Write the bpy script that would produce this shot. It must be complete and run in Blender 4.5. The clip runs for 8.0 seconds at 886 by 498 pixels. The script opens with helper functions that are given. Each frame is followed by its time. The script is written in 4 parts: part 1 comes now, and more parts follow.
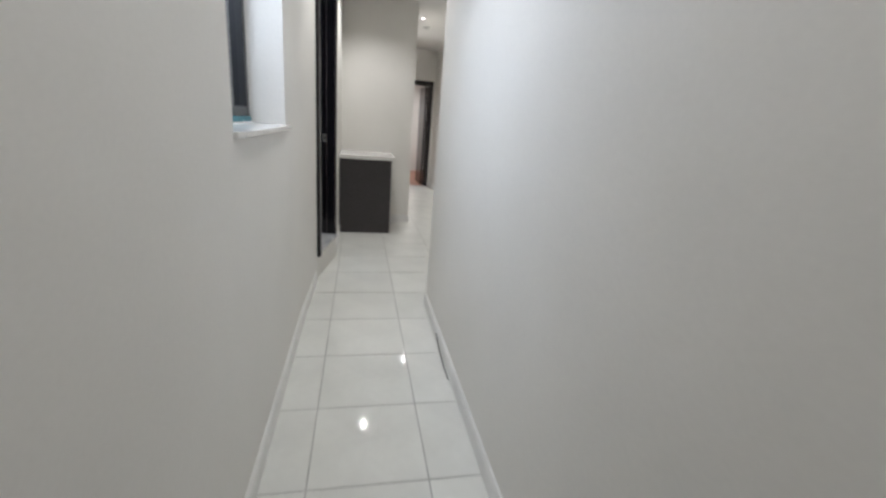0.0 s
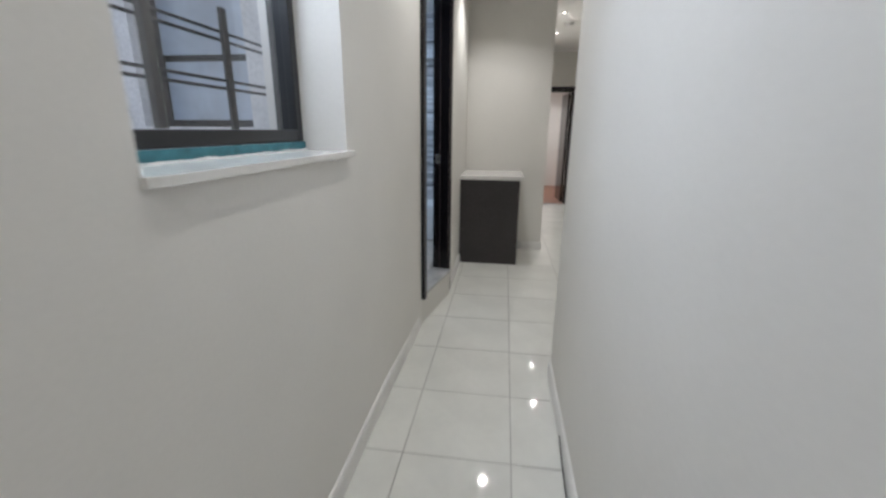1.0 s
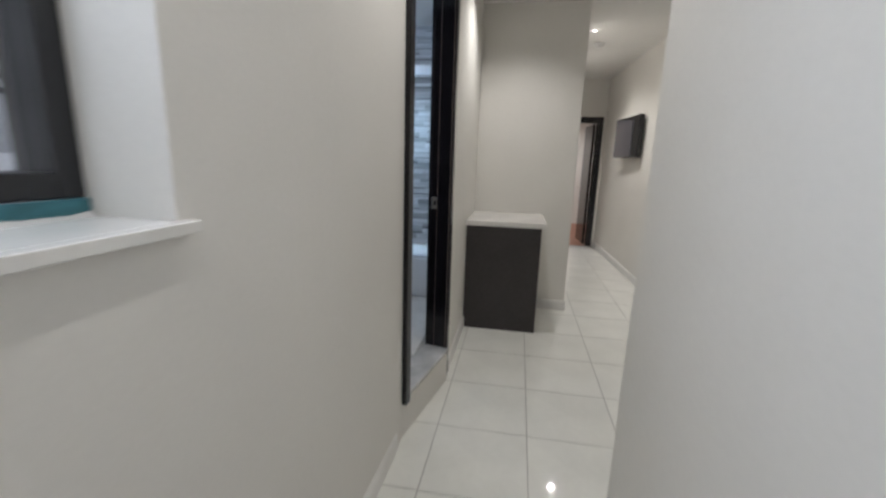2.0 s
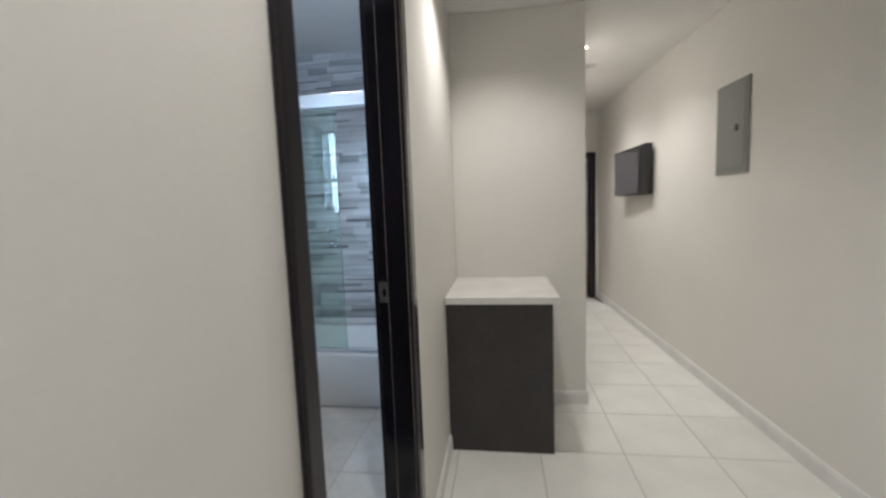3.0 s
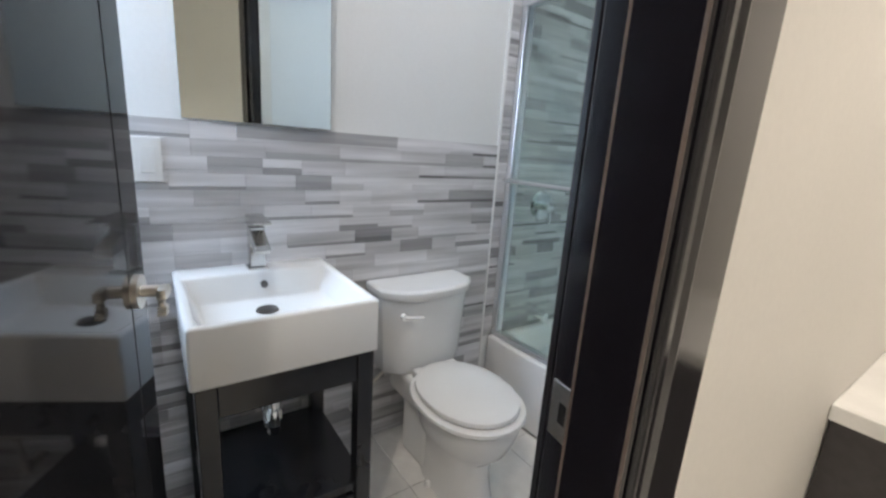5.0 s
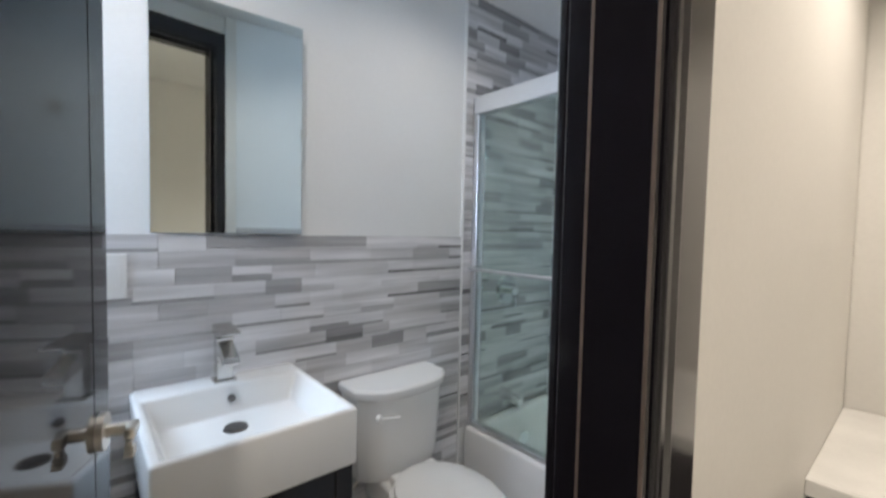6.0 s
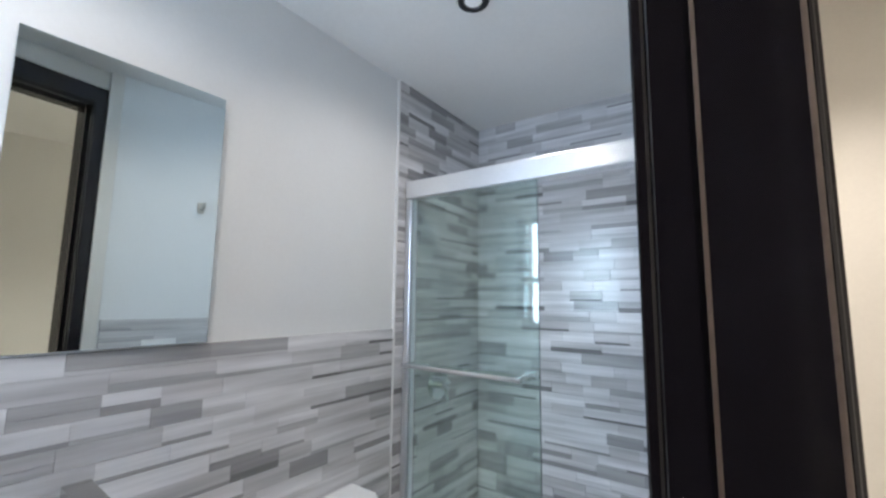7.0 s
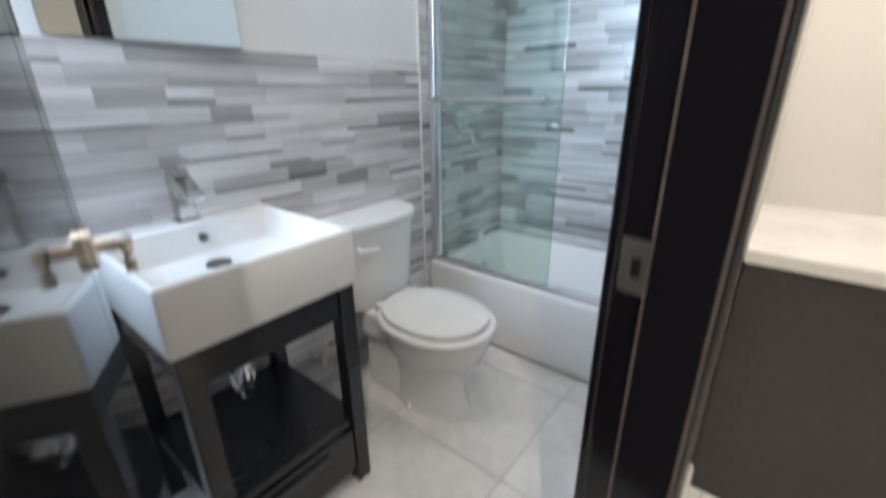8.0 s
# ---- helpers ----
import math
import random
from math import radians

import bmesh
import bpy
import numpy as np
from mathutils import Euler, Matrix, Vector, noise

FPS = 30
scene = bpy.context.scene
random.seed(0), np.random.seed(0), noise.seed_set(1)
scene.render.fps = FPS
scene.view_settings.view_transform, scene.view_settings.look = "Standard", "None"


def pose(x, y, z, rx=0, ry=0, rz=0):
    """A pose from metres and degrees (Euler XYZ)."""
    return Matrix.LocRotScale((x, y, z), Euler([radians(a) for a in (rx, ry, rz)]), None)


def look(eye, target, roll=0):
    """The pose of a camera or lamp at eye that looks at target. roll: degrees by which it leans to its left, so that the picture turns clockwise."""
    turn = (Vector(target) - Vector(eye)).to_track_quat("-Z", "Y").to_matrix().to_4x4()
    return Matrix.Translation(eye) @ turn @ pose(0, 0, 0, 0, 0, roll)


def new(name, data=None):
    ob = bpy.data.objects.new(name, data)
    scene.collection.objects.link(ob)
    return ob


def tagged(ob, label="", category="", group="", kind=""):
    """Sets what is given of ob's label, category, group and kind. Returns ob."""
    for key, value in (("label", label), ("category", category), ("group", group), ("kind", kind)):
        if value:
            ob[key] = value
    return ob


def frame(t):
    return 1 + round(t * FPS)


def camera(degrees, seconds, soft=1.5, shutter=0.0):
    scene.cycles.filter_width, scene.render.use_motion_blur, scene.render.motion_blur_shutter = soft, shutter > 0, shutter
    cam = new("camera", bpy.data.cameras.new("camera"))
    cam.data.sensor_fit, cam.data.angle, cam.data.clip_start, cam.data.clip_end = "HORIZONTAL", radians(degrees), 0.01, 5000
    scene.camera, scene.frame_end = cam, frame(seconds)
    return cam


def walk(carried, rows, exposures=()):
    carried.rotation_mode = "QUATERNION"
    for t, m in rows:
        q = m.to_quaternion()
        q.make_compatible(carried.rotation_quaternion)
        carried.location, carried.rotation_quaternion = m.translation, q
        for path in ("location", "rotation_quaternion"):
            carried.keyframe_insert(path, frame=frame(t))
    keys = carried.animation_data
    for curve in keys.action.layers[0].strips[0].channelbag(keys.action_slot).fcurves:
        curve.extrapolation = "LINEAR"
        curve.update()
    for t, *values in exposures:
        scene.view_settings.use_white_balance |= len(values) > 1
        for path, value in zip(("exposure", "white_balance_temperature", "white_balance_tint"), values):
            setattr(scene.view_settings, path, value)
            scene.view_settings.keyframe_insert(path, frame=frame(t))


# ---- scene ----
cam = camera(93.3, 8.0, 2.5, 0.45)
PATH = [
    (0, (0.042, 0.176, 1.343), (0.443, 2.048, 0.765), 4.7),
    (0.3, (0.11, 0.36, 1.348), (0.354, 2.268, 0.8), 2.9),
    (0.5, (0.162, 0.49, 1.343), (0.278, 2.412, 0.802), 2.6),
    (1, (0.248, 0.917, 1.345), (-0.022, 2.821, 0.797), 0.5),
    (1.2, (0.231, 1.103, 1.345), (-0.074, 3.013, 0.834), 0.9),
    (2.3, (0.19, 2.121, 1.395), (-0.147, 4.06, 1.04), 1.9),
    (2.5, (0.154, 2.328, 1.405), (-0.119, 4.286, 1.102), 1.1),
    (2.7, (0.168, 2.514, 1.413), (-0.068, 4.474, 1.088), -0.2),
    (3, (0.147, 2.833, 1.417), (-0.135, 4.802, 1.215), -2.1),
    (3.3, (0.171, 3.041, 1.43), (-0.274, 4.978, 1.213), -1.9),
    (3.5, (0.116, 3.212, 1.424), (-0.416, 5.131, 1.237), -0.2),
    (3.6, (0.109, 3.317, 1.431), (-0.538, 5.199, 1.237), 0.2),
    (3.8, (0.061, 3.458, 1.427), (-0.768, 5.261, 1.175), -1.2),
    (4, (0.039, 3.557, 1.42), (-1.051, 5.212, 1.151), -0.6),
    (4.2, (0.039, 3.658, 1.416), (-1.326, 5.085, 1.1), 1.1),
    (5.3, (-0.017, 3.882, 1.409), (-1.615, 5.002, 0.968), 4.2),
    (5.5, (-0.014, 3.871, 1.433), (-1.587, 5.067, 1.124), 4.2),
    (5.7, (-0.001, 3.854, 1.461), (-1.583, 5.056, 1.237), 2.2),
    (6, (-0.01, 3.823, 1.477), (-1.529, 5.121, 1.385), 1.2),
    (6.3, (-0.06, 3.793, 1.494), (-1.466, 5.215, 1.545), 0.7),
    (6.5, (-0.117, 3.792, 1.548), (-1.412, 5.313, 1.662), -0.5),
    (6.7, (-0.167, 3.797, 1.577), (-1.358, 5.393, 1.761), -0.6),
    (7, (-0.231, 3.81, 1.573), (-1.376, 5.433, 1.81), 0.7),
    (7.3, (-0.226, 3.798, 1.556), (-1.434, 5.39, 1.644), 2.1),
    (7.5, (-0.213, 3.807, 1.492), (-1.477, 5.351, 1.357), 0.7),
    (7.7, (-0.199, 3.782, 1.438), (-1.448, 5.293, 1.042), 0.1),
    (8, (-0.155, 3.72, 1.329), (-1.331, 5.179, 0.628), -0.7),
]
EXPOSURES = [(0, -0.1, 5800, 11), (1.2, -0.37, 5870, 11), (2.3, -0.45, 6000, 12), (3.0, -0.2, 6050, 12), (3.5, -0.1, 6120, 12), (4.2, 0.30, 6350, 13), (5.3, 0.50, 6680, 14), (6, 0.28, 6700, 14), (7, 0.40, 6650, 14), (7.5, 0.20, 6520, 14), (8, 0.6, 6560, 13)]
walk(cam, [(t, look(eye, target, roll)) for t, eye, target, roll in PATH], EXPOSURES)

# ---------------------------------------------------------------- light
world = bpy.data.worlds.new("sky")
scene.world = world
world.use_nodes = True
wn = world.node_tree
sky = wn.nodes.new("ShaderNodeTexSky")
sky.sky_type = 'NISHITA'
sky.sun_disc = False
sky.sun_elevation, sky.sun_rotation = radians(43), radians(102)
wn.links.new(sky.outputs[0], wn.nodes["Background"].inputs[0])
wn.nodes["Background"].inputs[1].default_value = 0.15

sun = new("sun", bpy.data.lights.new("sun", 'SUN'))
sun.data.energy, sun.data.angle, sun.data.color = 5.0, radians(3), (1, 0.96, 0.9)
sun.matrix_world = look((0, 0, 0), (-0.72, 0.15, -0.68))

WARM = (1.0, 0.93, 0.82)
COOL = (0.57, 0.77, 1.0)


def spot_lamp(x, y, z, watts, color=WARM, size=130):
    l = new("spot_lamp", bpy.data.lights.new("spot_lamp", 'SPOT'))
    l.data.energy, l.data.color, l.data.spot_size, l.data.spot_blend = watts, color, radians(size), 0.9
    l.data.shadow_soft_size = 0.011
    l.matrix_world = pose(x, y, z)
    return l


def window_lamp(m, w, h, watts, color):
    l = new("window_lamp", bpy.data.lights.new("window_lamp", 'AREA'))
    l.data.shape, l.data.size, l.data.size_y = 'RECTANGLE', w, h
    l.data.energy, l.data.color, l.data.spread = watts, color, radians(150)
    l.matrix_world = m
    return l


HALL_Z = 2.69
BATH_TOP = 2.54
LAMPS = [(0.17, 5.0), (0.87, 6.6), (0.9, 7.67), (0.15, 0.2), (0.15, 1.8), (0.17, 3.4)]
WATTS = (52, 54, 50, 27, 22, 43)
for (lx, ly), w in zip(LAMPS, WATTS):
    spot_lamp(lx, ly, HALL_Z - 0.01, w)
# unseen lamp, added to brighten the room beyond the far doorway
spot_lamp(1.0, 10.6, HALL_Z - 0.01, 160, (1, 0.93, 0.85), 150)
window_lamp(look((-0.57, 1.94, 2.02), (0.6, 1.94, 1.2)), 0.8, 0.42, 6, (0.88, 0.94, 1.0))
window_lamp(look((-1.475, 3.352, 1.80), (-1.475, 5, 1.80)), 0.56, 0.81, 15.5, COOL)
BATH_LAMPS = [(-0.884, 4.89), (-0.90, 3.95)]
# fill added at the bathroom fittings; warm tint stands in for hall light
for (lx, ly), w in zip(BATH_LAMPS, (9, 13)):
    spot_lamp(lx, ly, BATH_TOP - 0.012, w, (1.0, 0.96, 0.90), 155)


# ---------------------------------------------------------------- materials
def material(name, color, rough=0.6, metal=0.0, grain=0.0, grain_scale=60.0, stain=0.0, stain_scale=2.5, bump=0.0, random_tone=0.0, rough_var=0.0):
    m = bpy.data.materials.new(name)
    m.use_nodes = True
    t = m.node_tree
    p = t.nodes["Principled BSDF"]
    p.inputs["Roughness"].default_value, p.inputs["Metallic"].default_value = rough, metal
    co = t.nodes.new("ShaderNodeTexCoord")
    last = None

    def tone(factor_socket, amount, low=0.3, high=0.7):
        nonlocal last
        mp = t.nodes.new("ShaderNodeMapRange")
        mp.inputs[1].default_value, mp.inputs[2].default_value = low, high
        mp.inputs[3].default_value, mp.inputs[4].default_value = 1 - amount, 1 + amount
        t.links.new(factor_socket, mp.inputs[0])
        mx = t.nodes.new("ShaderNodeVectorMath")
        mx.operation = 'SCALE'
        if last is None:
            mx.inputs[0].default_value = color
        else:
            t.links.new(last, mx.inputs[0])
        t.links.new(mp.outputs[0], mx.inputs["Scale"])
        last = mx.outputs[0]

    def noise_node(scale, detail=4):
        n = t.nodes.new("ShaderNodeTexNoise")
        n.inputs["Scale"].default_value, n.inputs["Detail"].default_value = scale, detail
        t.links.new(co.outputs["Object"], n.inputs["Vector"])
        return n

    if grain:
        tone(noise_node(grain_scale).outputs[0], grain)
    if stain:
        tone(noise_node(stain_scale, 6).outputs[0], stain)
    if random_tone:
        info = t.nodes.new("ShaderNodeObjectInfo")
        tone(info.outputs["Random"], random_tone, 0, 1)
    if last is None:
        p.inputs["Base Color"].default_value = (*color, 1)
    else:
        t.links.new(last, p.inputs["Base Color"])
    if bump:
        b = t.nodes.new("ShaderNodeBump")
        b.inputs["Strength"].default_value, b.inputs["Distance"].default_value = bump, 0.002
        t.links.new(noise_node(grain_scale * 1.7, 5).outputs[0], b.inputs["Height"])
        t.links.new(b.outputs[0], p.inputs["Normal"])
    if rough_var:
        mp = t.nodes.new("ShaderNodeMapRange")
        mp.inputs[1].default_value, mp.inputs[2].default_value = 0.3, 0.7
        mp.inputs[3].default_value, mp.inputs[4].default_value = max(0.0, rough - rough_var), rough + rough_var
        t.links.new(noise_node(5, 6).outputs[0], mp.inputs[0])
        t.links.new(mp.outputs[0], p.inputs["Roughness"])
    return m


def glass_material(name, color, rough=0.0):
    m = bpy.data.materials.new(name)
    m.use_nodes = True
    p = m.node_tree.nodes["Principled BSDF"]
    p.inputs["Base Color"].default_value = (*color, 1)
    p.inputs["Roughness"].default_value, p.inputs["IOR"].default_value = rough, 1.45
    p.inputs["Transmission Weight"].default_value = 1.0
    return m


PAINT = material("wall_paint", (0.78, 0.76, 0.72), 0.62, grain=0.015, grain_scale=90, stain=0.03, stain_scale=1.3, bump=0.12)
CEIL = material("ceiling_paint", (0.80, 0.79, 0.77), 0.75, grain=0.015, stain=0.02, bump=0.1)
TRIM = material("trim_paint", (0.80, 0.79, 0.77), 0.4, grain=0.02, grain_scale=40, stain=0.05, stain_scale=6, bump=0.05)
PORCELAIN = material("polished_porcelain_tile", (0.80, 0.80, 0.76), 0.045, grain=0.015, grain_scale=25, stain=0.05, stain_scale=3.5, random_tone=0.03, rough_var=0.02)
GROUT = material("grey_grout", (0.40, 0.39, 0.37), 0.9, grain=0.15, stain=0.2, bump=0.3)
DARK_WOOD = material("espresso_lacquer", (0.010, 0.009, 0.0125), 0.15, grain=0.06, grain_scale=30, stain=0.05, stain_scale=4)
DOOR_GLOSS = material("gloss_espresso_lacquer", (0.018, 0.017, 0.019), 0.05, grain=0.05, grain_scale=30, stain=0.05, stain_scale=4)
VANITY_WOOD = material("satin_espresso", (0.017, 0.018, 0.022), 0.26, grain=0.08, grain_scale=30, stain=0.08, stain_scale=4)
CABINET = material("dark_brown_laminate", (0.047, 0.042, 0.043), 0.42, grain=0.12, grain_scale=45, stain=0.10, stain_scale=5, bump=0.05)
QUARTZ = material("white_quartz", (0.83, 0.82, 0.79), 0.14, grain=0.02, grain_scale=120, stain=0.06, stain_scale=7)
PANEL_GREY = material("grey_enamel_steel", (0.23, 0.24, 0.225), 0.45, grain=0.03, stain=0.05, bump=0.03)
SCREEN = material("dark_screen", (0.13, 0.125, 0.14), 0.14, stain=0.03)
BLACK_PLASTIC = material("black_plastic", (0.015, 0.015, 0.016), 0.4, grain=0.05, stain=0.05)
CHROME = material("polished_chrome", (0.85, 0.86, 0.87), 0.09, 1.0, stain=0.03)
BRUSHED = material("brushed_nickel", (0.66, 0.63, 0.58), 0.38, 1.0, grain=0.05, grain_scale=150, stain=0.05)
ALUMINIUM = material("satin_aluminium", (0.80, 0.81, 0.83), 0.28, 0.85, grain=0.02, stain=0.03)
CERAMIC = material("white_ceramic", (0.80, 0.80, 0.79), 0.07, stain=0.02, stain_scale=4)
ACRYLIC = material("white_acrylic", (0.84, 0.84, 0.84), 0.16, stain=0.03)
BATH_PAINT = material("bathroom_paint", (0.80, 0.81, 0.81), 0.5, grain=0.012, grain_scale=90, stain=0.02, bump=0.08)
MARBLE = material("grey_marble", (0.50, 0.50, 0.50), 0.16, grain=0.05, grain_scale=35, stain=0.25, stain_scale=6)
BATH_TILE = material("bathroom_floor_tile", (0.79, 0.78, 0.75), 0.10, grain=0.03, grain_scale=20, stain=0.10, stain_scale=5, random_tone=0.05)


def strip_material(levels):
    """Layered grey stone-look ceramic; tone by piece, fine level streaks within."""
    m = material("stacked_strip_tile", (0.5, 0.5, 0.5), 0.24)
    t = m.node_tree
    p = t.nodes["Principled BSDF"]
    info = t.nodes.new("ShaderNodeObjectInfo")
    ramp = t.nodes.new("ShaderNodeValToRGB")
    r = ramp.color_ramp
    r.interpolation = 'CONSTANT'
    r.elements[0].position, r.elements[0].color = 0.0, (levels[0][1], levels[0][1] * 0.992, levels[0][1] * 1.01, 1)
    r.elements[1].position, r.elements[1].color = levels[1][0], (levels[1][1], levels[1][1] * 0.992, levels[1][1] * 1.01, 1)
    for pos, v in levels[2:]:
        e = r.elements.new(pos)
        e.color = (v, v * 0.985, v * 1.0, 1)
    t.links.new(info.outputs["Random"], ramp.inputs[0])
    co = t.nodes.new("ShaderNodeTexCoord")
    geo = t.nodes.new("ShaderNodeNewGeometry")
    mp = t.nodes.new("ShaderNodeMapping")
    mp.inputs["Scale"].default_value = (2.2, 2.2, 34)
    t.links.new(geo.outputs["Position"], mp.inputs["Vector"])
    n = t.nodes.new("ShaderNodeTexNoise")
    n.inputs["Scale"].default_value, n.inputs["Detail"].default_value = 1.0, 5
    t.links.new(mp.outputs[0], n.inputs["Vector"])
    rng = t.nodes.new("ShaderNodeMapRange")
    rng.inputs[1].default_value, rng.inputs[2].default_value = 0.3, 0.7
    rng.inputs[3].default_value, rng.inputs[4].default_value = 0.74, 1.20
    t.links.new(n.outputs[0], rng.inputs[0])
    mul = t.nodes.new("ShaderNodeVectorMath")
    mul.operation = 'SCALE'
    t.links.new(ramp.outputs[0], mul.inputs[0])
    t.links.new(rng.outputs[0], mul.inputs["Scale"])
    t.links.new(mul.outputs[0], p.inputs["Base Color"])
    b = t.nodes.new("ShaderNodeBump")
    b.inputs["Strength"].default_value, b.inputs["Distance"].default_value = 0.15, 0.001
    t.links.new(n.outputs[0], b.inputs["Height"])
    t.links.new(b.outputs[0], p.inputs["Normal"])
    return m


STRIP = strip_material(((0.0, 0.70), (0.34, 0.64), (0.56, 0.57), (0.74, 0.50), (0.86, 0.40), (0.95, 0.31)))
STRIP_THIN = strip_material(((0.0, 0.60), (0.35, 0.46), (0.6, 0.34), (0.82, 0.22)))
STRIP_BED = material("tile_grout", (0.50, 0.50, 0.50), 0.8, grain=0.1)
TEAL = material("teal_sealant_tape", (0.05, 0.19, 0.235), 0.6, grain=0.2, grain_scale=40, stain=0.25, stain_scale=12)
BLACK_METAL = material("black_painted_metal", (0.02, 0.021, 0.024), 0.35, grain=0.08, stain=0.1, bump=0.05)
BRICK = material("white_painted_brick", (0.82, 0.82, 0.82), 0.8, grain=0.06, grain_scale=60, stain=0.08, stain_scale=3, bump=0.6, random_tone=0.08)
MORTAR = material("mortar", (0.74, 0.74, 0.74), 0.95, grain=0.1, stain=0.15, bump=0.5)
CONCRETE = material("concrete", (0.45, 0.45, 0.44), 0.9, grain=0.1, stain=0.2, bump=0.5)
RED_WOOD = material("reddish_wood_floor", (0.30, 0.12, 0.06), 0.3, grain=0.15, grain_scale=18, stain=0.15, random_tone=0.15)
PLASTIC_WHITE = material("white_plastic", (0.8, 0.8, 0.79), 0.35, stain=0.02)
# brown that paints the warm hall light caught along the stop's edges
EDGE_HIGHLIGHT = material("brown_edge_highlight", (0.13, 0.10, 0.088), 0.45, grain=0.15, grain_scale=80, stain=0.25, stain_scale=9)
DARK_NICKEL = material("dark_nickel", (0.16, 0.15, 0.145), 0.35, 1.0, stain=0.05)
SHOWER_GLASS_DEEP = glass_material("deeper_green_glass", (0.83, 0.915, 0.885))
SHOWER_GLASS_DEEP.node_tree.nodes["Principled BSDF"].inputs["IOR"].default_value = 1.45
GLASS = glass_material("clear_glass", (1, 1, 1))
SHOWER_GLASS = glass_material("green_tinted_glass", (0.87, 0.945, 0.915))
SHOWER_GLASS.node_tree.nodes["Principled BSDF"].inputs["IOR"].default_value = 1.45
FAUCET_METAL = material("satin_chrome", (0.60, 0.585, 0.565), 0.16, 1.0, stain=0.05, stain_scale=20)
MIRROR = material("mirror_silver", (0.71, 0.78, 0.78), 0.0, 1.0)

EMIT = bpy.data.materials.new("lit_lamp_lens")
EMIT.use_nodes = True
EMIT.node_tree.nodes["Principled BSDF"].inputs["Emission Color"].default_value = (1, 0.88, 0.7, 1)
EMIT.node_tree.nodes["Principled BSDF"].inputs["Emission Strength"].default_value = 25

FROSTED = bpy.data.materials.new("frosted_lamp_lens")
FROSTED.use_nodes = True
FROSTED.node_tree.nodes["Principled BSDF"].inputs["Base Color"].default_value = (0.72, 0.74, 0.76, 1)
FROSTED.node_tree.nodes["Principled BSDF"].inputs["Roughness"].default_value = 0.3
FROSTED.node_tree.nodes["Principled BSDF"].inputs["Emission Color"].default_value = (0.9, 0.95, 1, 1)
FROSTED.node_tree.nodes["Principled BSDF"].inputs["Emission Strength"].default_value = 0.12
OBSCURED = material("obscured_glass", (0.50, 0.56, 0.63), 0.32, grain=0.05, grain_scale=30, stain=0.15, stain_scale=4, bump=0.1)


# ---------------------------------------------------------------- mesh helpers
def box(x0, y0, z0, x1, y1, z1, bevel=0.0, bm=None, seg=2):
    own = bmesh.new()
    bmesh.ops.create_cube(own, size=1)
    for v in own.verts:
        v.co = Vector(((x0 + x1) / 2 + v.co.x * (x1 - x0), (y0 + y1) / 2 + v.co.y * (y1 - y0), (z0 + z1) / 2 + v.co.z * (z1 - z0)))
    if bevel:
        bmesh.ops.bevel(own, geom=own.edges[:], offset=bevel, segments=seg, profile=0.5, affect='EDGES', clamp_overlap=True)
    return merged(own, bm)


def merged(own, bm):
    if bm is None:
        return own
    tmp = bpy.data.meshes.new("tmp")
    own.to_mesh(tmp)
    own.free()
    bm.from_mesh(tmp)
    bpy.data.meshes.remove(tmp)
    return bm


def prism(points, z0, z1, bm=None, bevel=0.0):
    own = bmesh.new()
    low = [own.verts.new((x, y, z0)) for x, y in points]
    high = [own.verts.new((x, y, z1)) for x, y in points]
    n = len(points)
    own.faces.new(low[::-1])
    own.faces.new(high)
    for i in range(n):
        own.faces.new((low[i], low[(i + 1) % n], high[(i + 1) % n], high[i]))
    bmesh.ops.recalc_face_normals(own, faces=own.faces[:])
    if bevel:
        bmesh.ops.bevel(own, geom=own.edges[:], offset=bevel, segments=2, profile=0.5, affect='EDGES', clamp_overlap=True)
    return merged(own, bm)


def rod(a, b, r, bm=None, sides=16, r2=None):
    a, b = Vector(a), Vector(b)
    own = bmesh.new()
    bmesh.ops.create_cone(own, cap_ends=True, segments=sides, radius1=r, radius2=r if r2 is None else r2, depth=(b - a).length)
    q = (b - a).to_track_quat('Z', 'Y').to_matrix().to_4x4()
    bmesh.ops.transform(own, matrix=Matrix.Translation((a + b) / 2) @ q, verts=own.verts[:])
    return merged(own, bm)


def loft(rings, bm=None, close=True):
    own = bmesh.new()
    rows = [[own.verts.new(p) for p in ring] for ring in rings]
    n = len(rows[0])
    for lo, hi in zip(rows, rows[1:]):
        for i in range(n):
            own.faces.new((lo[i], lo[(i + 1) % n], hi[(i + 1) % n], hi[i]))
    if close:
        own.faces.new(rows[0][::-1])
        own.faces.new(rows[-1])
    bmesh.ops.recalc_face_normals(own, faces=own.faces[:])
    return merged(own, bm)


def tube(points, r, bm=None, sides=12):
    pts = [Vector(p) for p in points]
    rings = []
    for i, p in enumerate(pts):
        way = (pts[min(i + 1, len(pts) - 1)] - pts[max(i - 1, 0)]).normalized()
        side = way.cross(Vector((0.31, 0.17, 0.93))).normalized()
        up = side.cross(way)
        rings.append([p + r * (math.cos(k * 2 * math.pi / sides) * side + math.sin(k * 2 * math.pi / sides) * up) for k in range(sides)])
    return loft(rings, bm)


def part(name, bm, mat, parent=None, label="", smooth=False):
    me = bpy.data.meshes.new(name)
    bm.to_mesh(me)
    bm.free()
    me.materials.append(mat)
    ob = new(name, me)
    if smooth:
        for p in me.polygons:
            p.use_smooth = True
        me.set_sharp_from_angle(angle=radians(38))
    if parent is not None:
        ob.parent = parent
        ob.matrix_parent_inverse = parent.matrix_world.inverted()
    if label:
        ob["label"] = label
    return ob


